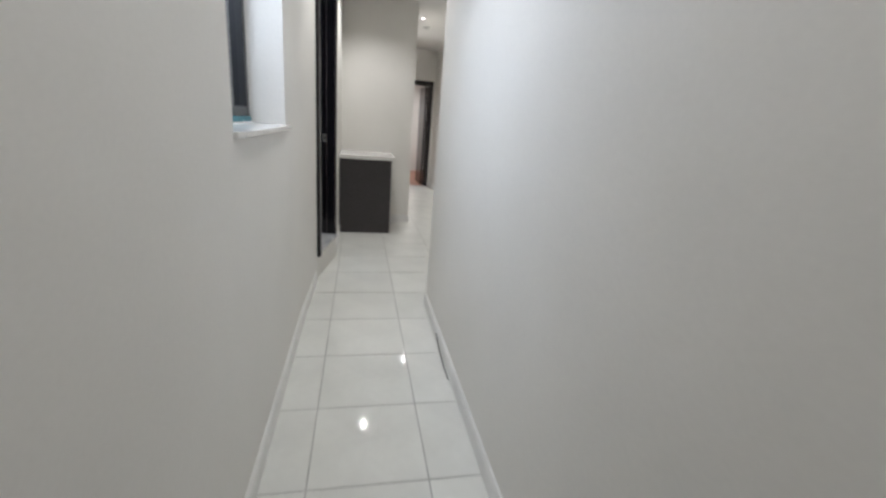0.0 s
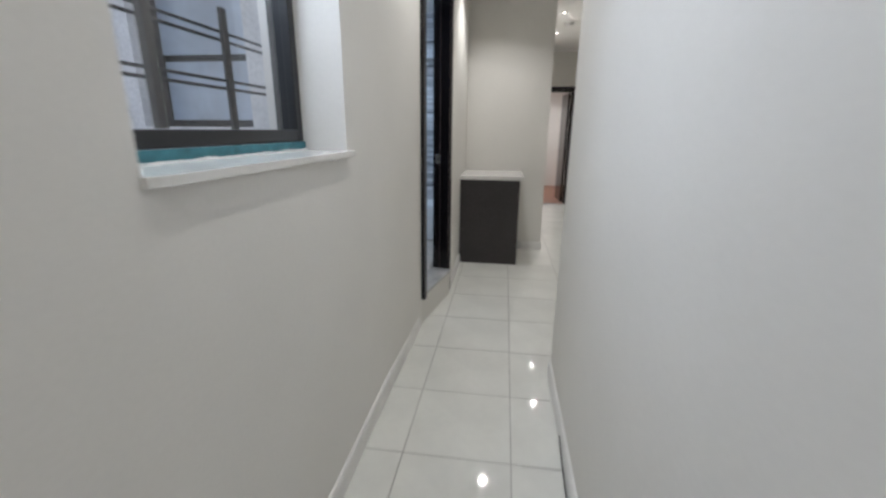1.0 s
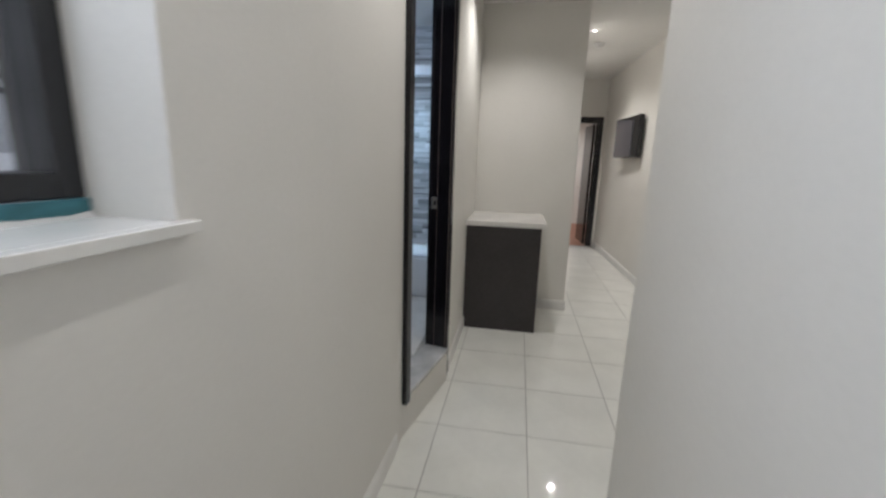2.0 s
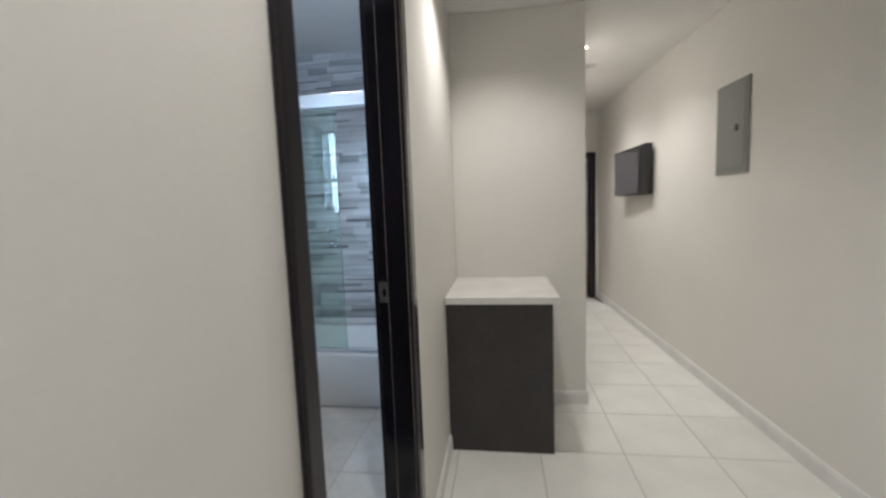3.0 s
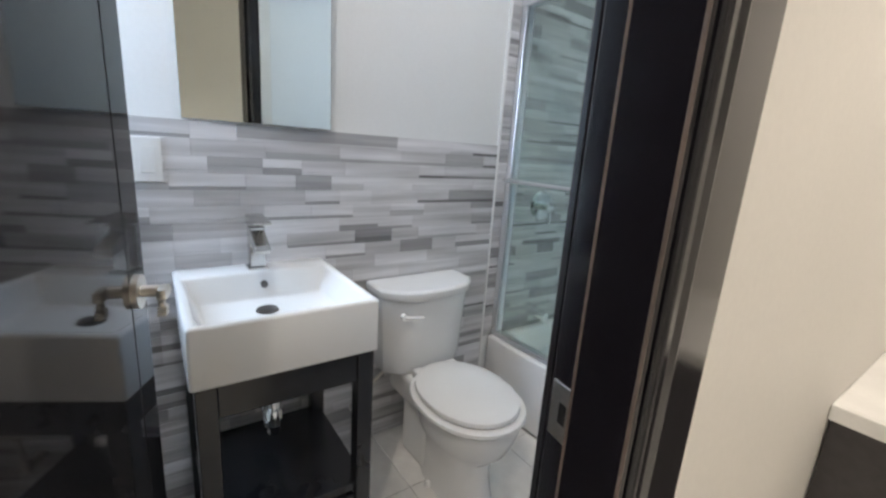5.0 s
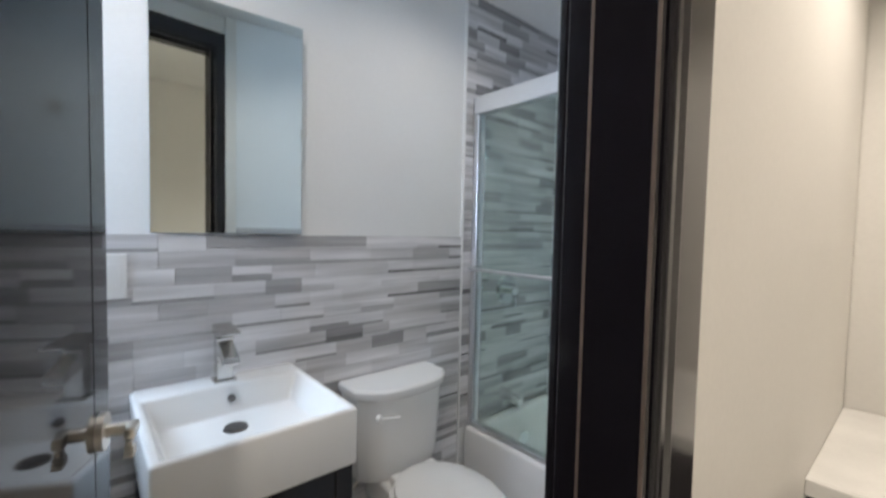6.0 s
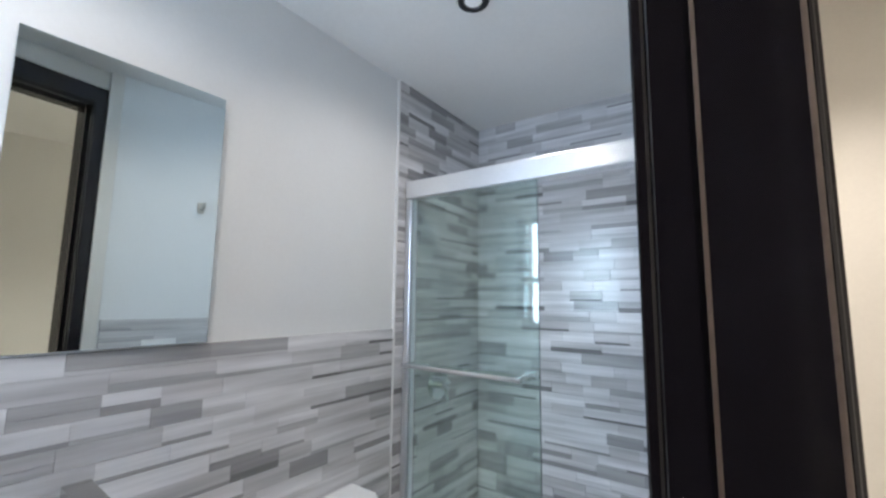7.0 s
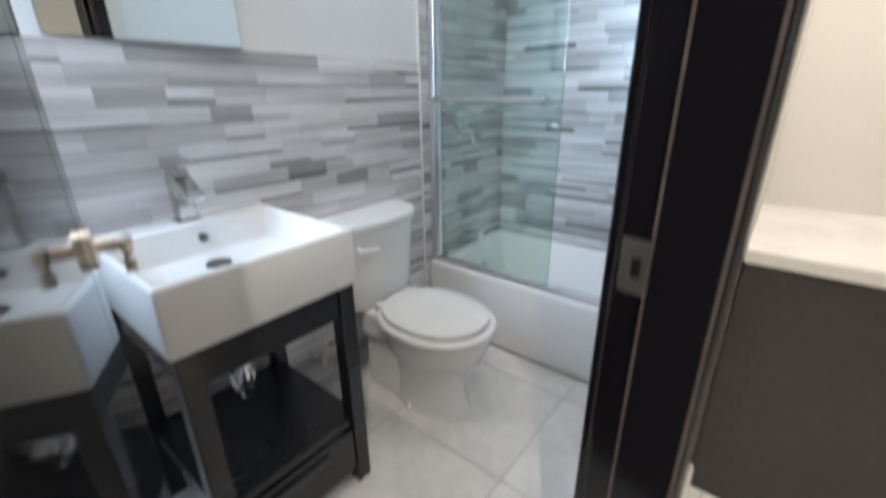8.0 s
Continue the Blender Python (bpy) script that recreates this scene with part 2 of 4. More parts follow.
def thing(name, label, category, group="", at=None):
    ob = new(name)
    ob.empty_display_size = 0.1
    if at is not None:
        ob.matrix_world = at
    return tagged(ob, label, category, group)


def structure(name, bm, mat, label, category):
    return tagged(part(name, bm, mat), label, category, kind="structure")


# ---------------------------------------------------------------- hall structure
BATH_Z = 0.215
SINK_X = -1.42
NEAR = Vector((-0.265, 3.655))      # door opening, near corner on the hall side
FAR = Vector((-0.152, 4.219))        # door opening, far corner on the hall side
ALONG = (FAR - NEAR).normalized()
INWARD = Vector((-ALONG.y, ALONG.x))
OPEN_W = (FAR - NEAR).length


def door_uv(u, v):
    p = NEAR + ALONG * u + INWARD * v
    return (p.x, p.y)


def strip(u0, u1, v0, v1):
    return [door_uv(u0, v0), door_uv(u1, v0), door_uv(u1, v1), door_uv(u0, v1)]


WY0, WY1, WZ0, WZ1 = 1.500, 2.385, 1.265, 2.25
bm = box(-0.60, -2.0, 0, -0.31, WY0, HALL_Z)
box(-0.60, WY1, 0, -0.31, 2.75, HALL_Z, bm=bm)
box(-0.60, WY0, 0, -0.31, WY1, WZ0, bm=bm)
box(-0.60, WY0, WZ1, -0.31, WY1, HALL_Z, bm=bm)
prism([(-0.60, 2.75), (-0.31, 2.75), door_uv(-0.0365, 0.012), door_uv(-0.0365, 0.085), (-0.46, 3.59), (-0.46, 3.48), (-0.60, 3.48)], 0, HALL_Z, bm)
structure("wall_west", bm, PAINT, "off-white painted plaster wall of the narrow hall", "wall")

structure("wall_east", box(0.562, -2.0, 0, 0.70, 3.08, HALL_Z, 0.004), PAINT, "off-white painted wall ending in an outside corner", "wall")
structure("wall_south", box(-0.60, -2.12, 0, 0.70, -2.0, HALL_Z), PAINT, "off-white painted end wall", "wall")
structure("wall_south_return", box(0.70, 2.96, 0, 1.92, 3.08, HALL_Z), PAINT, "off-white painted return wall", "wall")


def east_x(y):
    return 1.70 - 0.0385 * (y - 4.9)


structure("wall_hall_east", prism([(east_x(3.08), 3.08), (east_x(9.17), 9.17), (east_x(9.17) + 0.14, 9.17), (east_x(3.08) + 0.14, 3.08)], 0, HALL_Z), PAINT,
          "off-white painted long hall wall", "wall")
structure("wall_niche", box(-0.18, 5.76, 0, 0.707, 5.90, HALL_Z, 0.004), PAINT, "off-white painted wall behind the low cabinet", "wall")
structure("wall_hall_west", box(0.587, 5.90, 0, 0.707, 9.17, HALL_Z), PAINT, "off-white painted hall wall", "wall")

FDX0, FDX1, FDZ = 0.76, 1.43, 2.05
bm = box(0.46, 9.17, 0, FDX0, 9.29, HALL_Z)
box(FDX1, 9.17, 0, 1.75, 9.29, HALL_Z, bm=bm)
box(FDX0, 9.17, FDZ, FDX1, 9.29, HALL_Z, bm=bm)
structure("wall_north", bm, PAINT, "off-white end wall with a doorway", "wall")

# wall with the bathroom door, in line with the slanted frame
bm = prism([(-0.315, 4.295), door_uv(OPEN_W + 0.045, 0.145), door_uv(OPEN_W + 0.045, 0.038), (-0.185, 4.27), (-0.18, 4.34), (-0.18, 5.76), (-0.30, 5.76), (-0.30, 4.40)], 0, HALL_Z)
box(-0.30, 5.76, 0, -0.18, 5.95, HALL_Z, bm=bm)
prism(strip(-0.042, OPEN_W + 0.055, 0.012, 0.145), 2.40, HALL_Z, bm)
structure("wall_bathroom_door", bm, PAINT, "off-white painted wall round the bathroom door", "wall")

structure("ceiling", prism([(-0.60, -2.1), (0.70, -2.1), (0.70, 2.96), (1.92, 2.96), (1.75, 9.29), (0.5, 9.29), (0.5, 5.95), (-0.30, 5.95), (-0.46, 3.6)], HALL_Z, HALL_Z + 0.12), CEIL,
          "white painted hall ceiling", "ceiling")

floor = structure("floor", prism([(-0.60, -2.1), (0.70, -2.1), (0.70, 2.96), (1.92, 2.96), (1.75, 9.29), (0.5, 9.29), (0.5, 5.9), (-0.20, 5.9), (-0.20, 4.2), (-0.34, 3.5)], -0.12, -0.003), GROUT,
                  "polished off-white porcelain tile floor with grey joints", "floor")


def baseboard(points, label="white painted baseboard"):
    """A board that follows the foot of the wall to the left of its line."""
    for (ax, ay), (bx, by) in zip(points, points[1:]):
        a, b = Vector((ax, ay)), Vector((bx, by))
        d = (b - a).normalized()
        n = Vector((-d.y, d.x))
        prof = [(0.0, 0.0), (0.014, 0.0), (0.014, 0.075), (0.008, 0.092), (0.0, 0.095)]
        rings = []
        for p in (a, b):
            rings.append([(p.x + n.x * o, p.y + n.y * o, z) for o, z in prof])
        tagged(part("baseboard", loft(rings), TRIM), label, "baseboard", kind="structure")


baseboard([(-0.2925, 3.53), (-0.31, 2.75), (-0.31, -2.0)])
baseboard([(0.562, -2.0), (0.562, 3.08)])
baseboard([(0.562, 3.08), (0.70, 3.08)])
baseboard([(-0.18, 5.13), (-0.18, 4.337)])
baseboard([(0.707, 5.76), (0.42, 5.76)])
baseboard([(0.707, 9.17), (0.707, 5.76)])
baseboard([(east_x(3.1), 3.1), (east_x(9.17), 9.17)])

# room beyond the far doorway
structure("far_room_floor", box(-0.6, 9.17, -0.12, 2.8, 11.9, -0.001), RED_WOOD, "reddish wooden floor of the far room", "floor")
bm = box(-0.72, 9.29, 0, -0.6, 11.9, HALL_Z)
box(2.8, 9.29, 0, 2.92, 11.9, HALL_Z, bm=bm)
box(-0.72, 11.9, 0, 2.92, 12.02, HALL_Z, bm=bm)
box(-0.72, 9.17, 0, 0.46, 9.29, HALL_Z, bm=bm)
box(1.75, 9.17, 0, 2.92, 9.29, HALL_Z, bm=bm)
structure("far_room_wall", bm, PAINT, "white painted walls of the far room", "wall")
structure("far_room_ceiling", box(-0.72, 9.29, HALL_Z, 2.92, 12.02, HALL_Z + 0.12), CEIL, "white ceiling of the far room", "ceiling")

# ---------------------------------------------------------------- bathroom structure
structure("bathroom_floor", prism([(-1.93, 3.48), (-0.46, 3.48), (-0.46, 3.62), door_uv(-0.042, 0.13), door_uv(OPEN_W + 0.06, 0.13), (-0.31, 4.30), (-0.31, 5.83), (SINK_X, 5.83), (SINK_X, 3.80), (-1.93, 3.80)],
                                  0, BATH_Z - 0.003), GROUT, "grey-white tiled bathroom floor", "floor")
structure("bathroom_wall_recess", prism([(-2.05, 3.28), (-1.93, 3.28), (-1.93, 3.80), (-1.56, 3.80), (-1.56, 3.92), (-2.05, 3.92)], 0, HALL_Z), BATH_PAINT, "pale cool white wall of the window recess", "wall")
structure("bathroom_wall_sink", box(-1.56, 3.80, 0, SINK_X, 5.97, HALL_Z), BATH_PAINT, "pale cool white wall above strip tiles", "wall")
structure("bathroom_wall_back", box(SINK_X, 5.83, 0, -0.30, 5.97, HALL_Z), STRIP_BED, "tiled back wall of the shower", "wall")
BX0, BX1, BZ0, BZ1 = -1.81, -1.14, 1.35, 2.25
bm = box(-1.93, 3.28, 0, BX0, 3.48, HALL_Z)
box(BX1, 3.28, 0, -0.60, 3.48, HALL_Z, bm=bm)
box(BX0, 3.28, 0, BX1, 3.48, BZ0, bm=bm)
box(BX0, 3.28, BZ1, BX1, 3.48, HALL_Z, bm=bm)
structure("bathroom_wall_window", bm, BATH_PAINT, "pale white wall with a sash window", "wall")
structure("bathroom_wall_door", box(-0.312, 4.345, BATH_Z, -0.3005, 5.829, BATH_TOP), BATH_PAINT, "pale white inner wall", "wall")
structure("bathroom_ceiling", prism([(-1.93, 3.48), (-0.46, 3.48), (-0.46, 3.62), door_uv(-0.042, 0.146), door_uv(OPEN_W + 0.04, 0.146), (-0.3005, 4.35), (-0.31, 5.83), (SINK_X, 5.83), (SINK_X, 3.80), (-1.93, 3.80)],
                                    BATH_TOP, BATH_TOP + 0.06), CEIL, "white bathroom ceiling", "ceiling")

# step and stone threshold
structure("step_riser", prism(strip(-0.042, OPEN_W + 0.005, 0.012, 0.13), 0, BATH_Z - 0.012), PAINT, "white painted riser under the bathroom door", "step")
structure("threshold", prism(strip(-0.018, OPEN_W - 0.002, 0.0, 0.16), BATH_Z - 0.012, BATH_Z + 0.010, bevel=0.004), MARBLE, "grey marble threshold in the doorway", "threshold")


# ---------------------------------------------------------------- light well outside
structure("ground", box(-60, -60, -0.5, 60, 60, -0.2), CONCRETE, "grey concrete ground of the light well", "ground")
well_wall = structure("well_wall", box(-4.65, -3.2, -0.2, -4.5, 9.0, 6.5), MORTAR, "white painted brick wall across the light well", "wall")
bm = box(-2.20, 3.16, -0.2, BX0, 3.28, 3.1)
box(-2.20, 3.28, -0.2, -2.05, 9.0, 3.1, bm=bm)
structure("well_wall_side", bm, MORTAR, "white painted brick wall beside the light well", "wall")
bm = box(BX0, 3.16, -0.2, -0.60, 3.28, BZ0)
box(BX0, 3.16, BZ1, -0.60, 3.28, 3.1, bm=bm)
box(BX1, 3.16, BZ0, -0.60, 3.28, BZ1, bm=bm)
structure("well_wall_window", bm, MORTAR, "white painted brick wall round the bathroom window", "wall")
bm = box(-0.75, -2.1, HALL_Z + 0.13, 2.9, 12.6, HALL_Z + 0.4)
box(-2.05, 3.30, HALL_Z + 0.13, -0.75, 12.6, HALL_Z + 0.4, bm=bm)
structure("roof", bm, CONCRETE, "flat roof over the rooms", "roof")


# ---------------------------------------------------------------- bathroom door and frame
frame_thing = thing("door_1", "dark espresso door frame with nickel strike plate", "door frame")
frame_thing["kind"] = "structure"
JT = 2.37


def jamb_box(name, u0, u1, v0, v1, z0, z1, bevel=0.003, mat=None, label=""):
    return part(name, prism(strip(u0, u1, v0, v1), z0, z1, bevel=bevel), mat or DARK_WOOD, frame_thing, label)


jamb_box("jamb", -0.030, -0.008, 0.0, 0.085, BATH_Z - 0.005, JT)
jamb_box("jamb", OPEN_W, OPEN_W + 0.030, 0.018, 0.145, BATH_Z - 0.005, JT)
jamb_box("head", -0.042, OPEN_W + 0.030, 0.0, 0.145, JT, JT + 0.03)
# stops
stop = jamb_box("door_stop", OPEN_W - 0.010, OPEN_W - 0.0005, 0.022, 0.101, BATH_Z + 0.011, JT - 0.001)
# thin brown beads draw the highlight on both stop edges
for v0 in (0.0215, 0.0975):
    part("worn_edge", prism(strip(OPEN_W - 0.0108, OPEN_W - 0.0085, v0, v0 + 0.004), BATH_Z + 0.012, JT - 0.002, bevel=0.0008), EDGE_HIGHLIGHT, stop, "brown bead, hall light on the edge put into its colour")
jamb_box("door_stop", -0.0075, 0.001, 0.025, 0.060, BATH_Z + 0.011, JT - 0.001)
jamb_box("door_stop", 0.0175, OPEN_W - 0.0112, 0.035, 0.100, JT - 0.012, JT - 0.0005)
# casings towards the hall
jamb_box("casing", -0.045, 0.003, -0.014, -0.0005, 0.19, JT + 0.075, 0.004)
jamb_box("casing_return", -0.0445, -0.0305, 0.0, 0.0115, 0.192, JT - 0.001, 0.001)
part("casing", prism([(-0.166, 4.226), (-0.171, 4.335), (-0.1835, 4.335), (-0.182, 4.24), (-0.176, 4.2245)], 0.0, JT + 0.075, bevel=0.003), DARK_WOOD, frame_thing)
jamb_box("casing", 0.0035, OPEN_W + 0.0035, -0.014, 0.0115, JT + 0.005, JT + 0.075, 0.004)
# casings towards the bathroom
jamb_box("casing", OPEN_W + 0.002, OPEN_W + 0.100, 0.1455, 0.162, BATH_Z, JT + 0.085, 0.004)
jamb_box("casing", -0.042, OPEN_W + 0.0015, 0.1455, 0.162, JT + 0.010, JT + 0.085, 0.004)
strike = jamb_box("strike_plate", OPEN_W - 0.0025, OPEN_W + 0.001, 0.101, 0.139, 1.088, 1.158, 0.001, BRUSHED, "brushed nickel strike plate")
# black block draws the dark inside of the latch hole
part("strike_hole", prism(strip(OPEN_W - 0.0030, OPEN_W + 0.001, 0.112, 0.124), 1.110, 1.136), BLACK_PLASTIC, strike)

# the leaf, open into the bathroom
HINGE = Vector((-0.362, 3.700))
TIP = Vector((-0.950, 3.850))
leaf_turn = math.degrees(math.atan2(TIP.y - HINGE.y, TIP.x - HINGE.x))
LEAF = pose(HINGE.x, HINGE.y, BATH_Z + 0.012, 0, 0, leaf_turn)
LEAF_W, LEAF_H = (TIP - HINGE).length, 2.125
leaf = thing("bathroom_door", "glossy espresso flush door, open into the bathroom", "door", at=LEAF)


def leaf_part(name, bm, mat, label="", parent=None, smooth=False):
    bmesh.ops.transform(bm, matrix=LEAF, verts=bm.verts[:])
    return part(name, bm, mat, parent or leaf, label, smooth)


# local: x from the hinge to the free edge, y = 0 the visible face (the body lies at y > 0), z up
leaf_part("panel", box(0, 0, 0, LEAF_W - 0.085, 0.04, LEAF_H, 0.002), DOOR_GLOSS)
leaf_part("edge_stile", box(LEAF_W - 0.082, 0, 0, LEAF_W, 0.04, LEAF_H, 0.002), DOOR_GLOSS)
leaf_part("groove", box(LEAF_W - 0.085, 0.004, 0, LEAF_W - 0.082, 0.036, LEAF_H), BLACK_PLASTIC)
HX, HZ = LEAF_W - 0.06, 1.13 - BATH_Z - 0.012
rose = leaf_part("door_handle", rod((HX, 0, HZ), (HX, -0.010, HZ), 0.031, sides=32), BRUSHED, "brushed nickel lever handle")
bm = rod((HX, -0.010, HZ), (HX, -0.040, HZ), 0.011, sides=20)
box(HX - 0.030, -0.054, HZ - 0.010, HX + 0.012, -0.038, HZ + 0.010, 0.004, bm)
leaf_part("lever", bm, BRUSHED, parent=rose, smooth=True)
bm = box(HX - 0.030, -0.050, HZ - 0.022, HX - 0.014, -0.040, HZ - 0.0105, 0.003)
for k in range(3):
    box(HX - 0.034 + 0.002 * k, -0.053, HZ - 0.038 + 0.006 * k, HX - 0.010, -0.038, HZ - 0.0335 + 0.006 * k, 0.0015, bm)
leaf_part("lever_tip", bm, BRUSHED, parent=rose, smooth=True)
rose2 = leaf_part("door_handle", rod((HX, 0.040, HZ), (HX, 0.050, HZ), 0.027, sides=28), BRUSHED)
bm = rod((HX, 0.050, HZ), (HX, 0.090, HZ), 0.011, sides=20)
tube([(HX, 0.088, HZ), (HX - 0.03, 0.092, HZ), (HX - 0.10, 0.090, HZ - 0.004)], 0.009, bm)
leaf_part("lever", bm, BRUSHED, parent=rose2, smooth=True)
for hz in (0.22, 1.078, 1.90):
    hinge = leaf_part("hinge", box(-0.0025, 0.002, hz - 0.046, 0.0, 0.038, hz + 0.046), BRUSHED, "brushed nickel butt hinge")
    leaf_part("knuckle", rod((-0.006, 0.042, hz - 0.046), (-0.006, 0.042, hz + 0.046), 0.006, sides=12), BRUSHED, parent=hinge)
    bm = rod((-0.0035, 0.012, hz + 0.028), (-0.0024, 0.012, hz + 0.028), 0.0045, sides=10)
    rod((-0.0035, 0.028, hz), (-0.0024, 0.028, hz), 0.0045, bm, 10)
    rod((-0.0035, 0.012, hz - 0.028), (-0.0024, 0.012, hz - 0.028), 0.0045, bm, 10)
    leaf_part("screw", bm, CHROME, parent=hinge)
    jz = hz + BATH_Z + 0.012
    part("hinge_leaf", prism(strip(-0.0082, -0.0058, 0.062, 0.088), jz - 0.046, jz + 0.046), BRUSHED, frame_thing, "brushed nickel hinge leaf")


# ---------------------------------------------------------------- low cabinet in the niche
cab = thing("base_cabinet", "dark brown laminate base cabinet against the wall", "cabinet", at=pose(0.12, 5.44, 0))
part("body", box(-0.177, 5.145, 0.0, 0.395, 5.755, 0.868, 0.002), CABINET, cab)
part("side_panel", box(-0.177, 5.128, 0.0, 0.413, 5.144, 0.868, 0.002), CABINET, cab)
for dy0, dy1 in ((5.148, 5.449), (5.453, 5.752)):
    d = part("cabinet_door", box(0.3955, dy0, 0.10, 0.414, dy1, 0.862, 0.002), PLASTIC_WHITE, cab, "white cabinet door")
    ky = dy1 - 0.04 if dy0 < 5.3 else dy0 + 0.04
    part("knob", rod((0.414, ky, 0.46), (0.436, ky, 0.46), 0.010, sides=16, r2=0.013), BRUSHED, d, "small metal knob")
ct = thing("countertop", "white quartz countertop on the low cabinet", "countertop", at=pose(0.13, 5.43, 0.869))
part("slab", box(-0.179, 5.118, 0.889, 0.434, 5.758, 0.909, 0.002), QUARTZ, ct)
part("front_edge", box(-0.179, 5.105, 0.869, 0.447, 5.1175, 0.909, 0.003), QUARTZ, ct)
part("side_edge", box(0.4345, 5.118, 0.869, 0.447, 5.758, 0.909, 0.003), QUARTZ, ct)
part("underlay", box(-0.176, 5.119, 0.8685, 0.433, 5.757, 0.8885), CABINET, ct)

# ---------------------------------------------------------------- hall fittings
panel = thing("electric_panel", "grey enamelled steel breaker panel flush in wall", "breaker panel")
ang = math.degrees(math.atan(0.0385))
PM = pose(east_x(5.88), 5.88, 1.857, 0, 0, ang)


def placed(name, bm, mat, m, parent, label="", smooth=False):
    bmesh.ops.transform(bm, matrix=m, verts=bm.verts[:])
    return part(name, bm, mat, parent, label, smooth)


placed("cover", box(-0.012, -0.18, -0.295, 0.0, 0.18, 0.295, 0.003), PANEL_GREY, PM, panel)
pd = placed("door", box(-0.017, -0.150, -0.26, -0.0125, 0.150, 0.26, 0.002), PANEL_GREY, PM, panel)
placed("latch", box(-0.024, -0.085, -0.025, -0.0175, -0.055, 0.015, 0.002), BLACK_PLASTIC, PM, pd, "black plastic latch")

tv = thing("wall_television", "small flat television on swivel bracket, tilted forward", "television")
TM = pose(1.495, 7.555, 1.707, 0, 0, 4.8)
placed("housing", box(0.0, -0.415, -0.245, 0.055, 0.415, 0.245, 0.008), BLACK_PLASTIC, TM, tv)
# sloped grey face stands in for the pale reflection on the dark screen
bm = prism([(0.408, 0.238), (-0.235, 0.188), (-0.235, -0.226), (0.408, -0.238)], -0.012, -0.0005, bevel=0.001)
for v in bm.verts:
    v.co = Vector((v.co.z, v.co.x, v.co.y))
placed("screen", bm, SCREEN, TM, tv, "glass screen face, pale reflection put into its grey")
bm = rod((east_x(7.5), 7.5, 1.72), (1.55, 7.5, 1.72), 0.025)
box(east_x(7.5) - 0.012, 7.36, 1.55, east_x(7.5) + 0.004, 7.64, 1.98, 0.002, bm)
part("bracket", bm, BLACK_METAL, tv)


def downlight(x, y, z, lit=True, trim=PLASTIC_WHITE, label="small round recessed ceiling downlight, switched on"):
    d = thing("ceiling_downlight", label, "ceiling light", "recessed ceiling downlights", pose(x, y, z))
    rings = []
    for r, dz in ((0.052, 0.0), (0.050, -0.006), (0.036, -0.005), (0.033, 0.0)):
        rings.append([(x + r * math.cos(a * math.pi / 16), y + r * math.sin(a * math.pi / 16), z + dz) for a in range(32)])
    part("trim_ring", loft(rings), trim, d, smooth=True)
    if lit:
        part("lens", rod((x, y, z - 0.0005), (x, y, z - 0.002), 0.013, sides=24), EMIT, d)
    else:
        part("lens", rod((x, y, z - 0.0005), (x, y, z - 0.003), 0.028, sides=24), FROSTED, d)
    return d


for lx, ly in LAMPS:
    downlight(lx, ly, HALL_Z)
for lx, ly in BATH_LAMPS:
    downlight(lx, ly, BATH_TOP, False, BLACK_METAL, "round recessed bathroom downlight with dark baffle trim")
vent = thing("ceiling_vent", "small white round ceiling detector", "smoke detector")
part("base", rod((1.0, 7.1, HALL_Z), (1.0, 7.1, HALL_Z - 0.012), 0.06, sides=28), PLASTIC_WHITE, vent)
part("cap", rod((1.0, 7.1, HALL_Z - 0.012), (1.0, 7.1, HALL_Z - 0.035), 0.055, sides=28, r2=0.035), PLASTIC_WHITE, vent)

# far door
fd = thing("door_2", "dark espresso door frame of the far room", "door frame")
fd["kind"] = "structure"
part("jamb", box(FDX0, 9.165, 0, FDX0 + 0.03, 9.295, FDZ - 0.03, 0.002), DARK_WOOD, fd)
part("jamb", box(FDX1 - 0.03, 9.165, 0, FDX1, 9.295, FDZ - 0.03, 0.002), DARK_WOOD, fd)
part("head", box(FDX0, 9.165, FDZ - 0.03, FDX1, 9.295, FDZ, 0.002), DARK_WOOD, fd)
part("casing", box(FDX0 - 0.06, 9.152, 0, FDX0 - 0.0005, 9.1695, FDZ + 0.06, 0.003), DARK_WOOD, fd)
part("casing", box(FDX1 + 0.0005, 9.152, 0, FDX1 + 0.06, 9.1695, FDZ + 0.06, 0.003), DARK_WOOD, fd)
part("casing", box(FDX0, 9.152, FDZ + 0.0005, FDX1, 9.1695, FDZ + 0.06, 0.003), DARK_WOOD, fd)
FM = pose(FDX1 - 0.034, 9.30, 0.01, 0, 0, 93)
fleaf = thing("far_room_door", "dark espresso flush door standing open", "door", at=FM)
placed("panel", box(0, 0, 0, 0.60, 0.04, 2.0, 0.002), DARK_WOOD, FM, fleaf)
placed("door_handle", rod((0.54, 0.04, 0.95), (0.54, 0.09, 0.95), 0.012), BRUSHED, FM, fleaf, "brushed nickel handle")


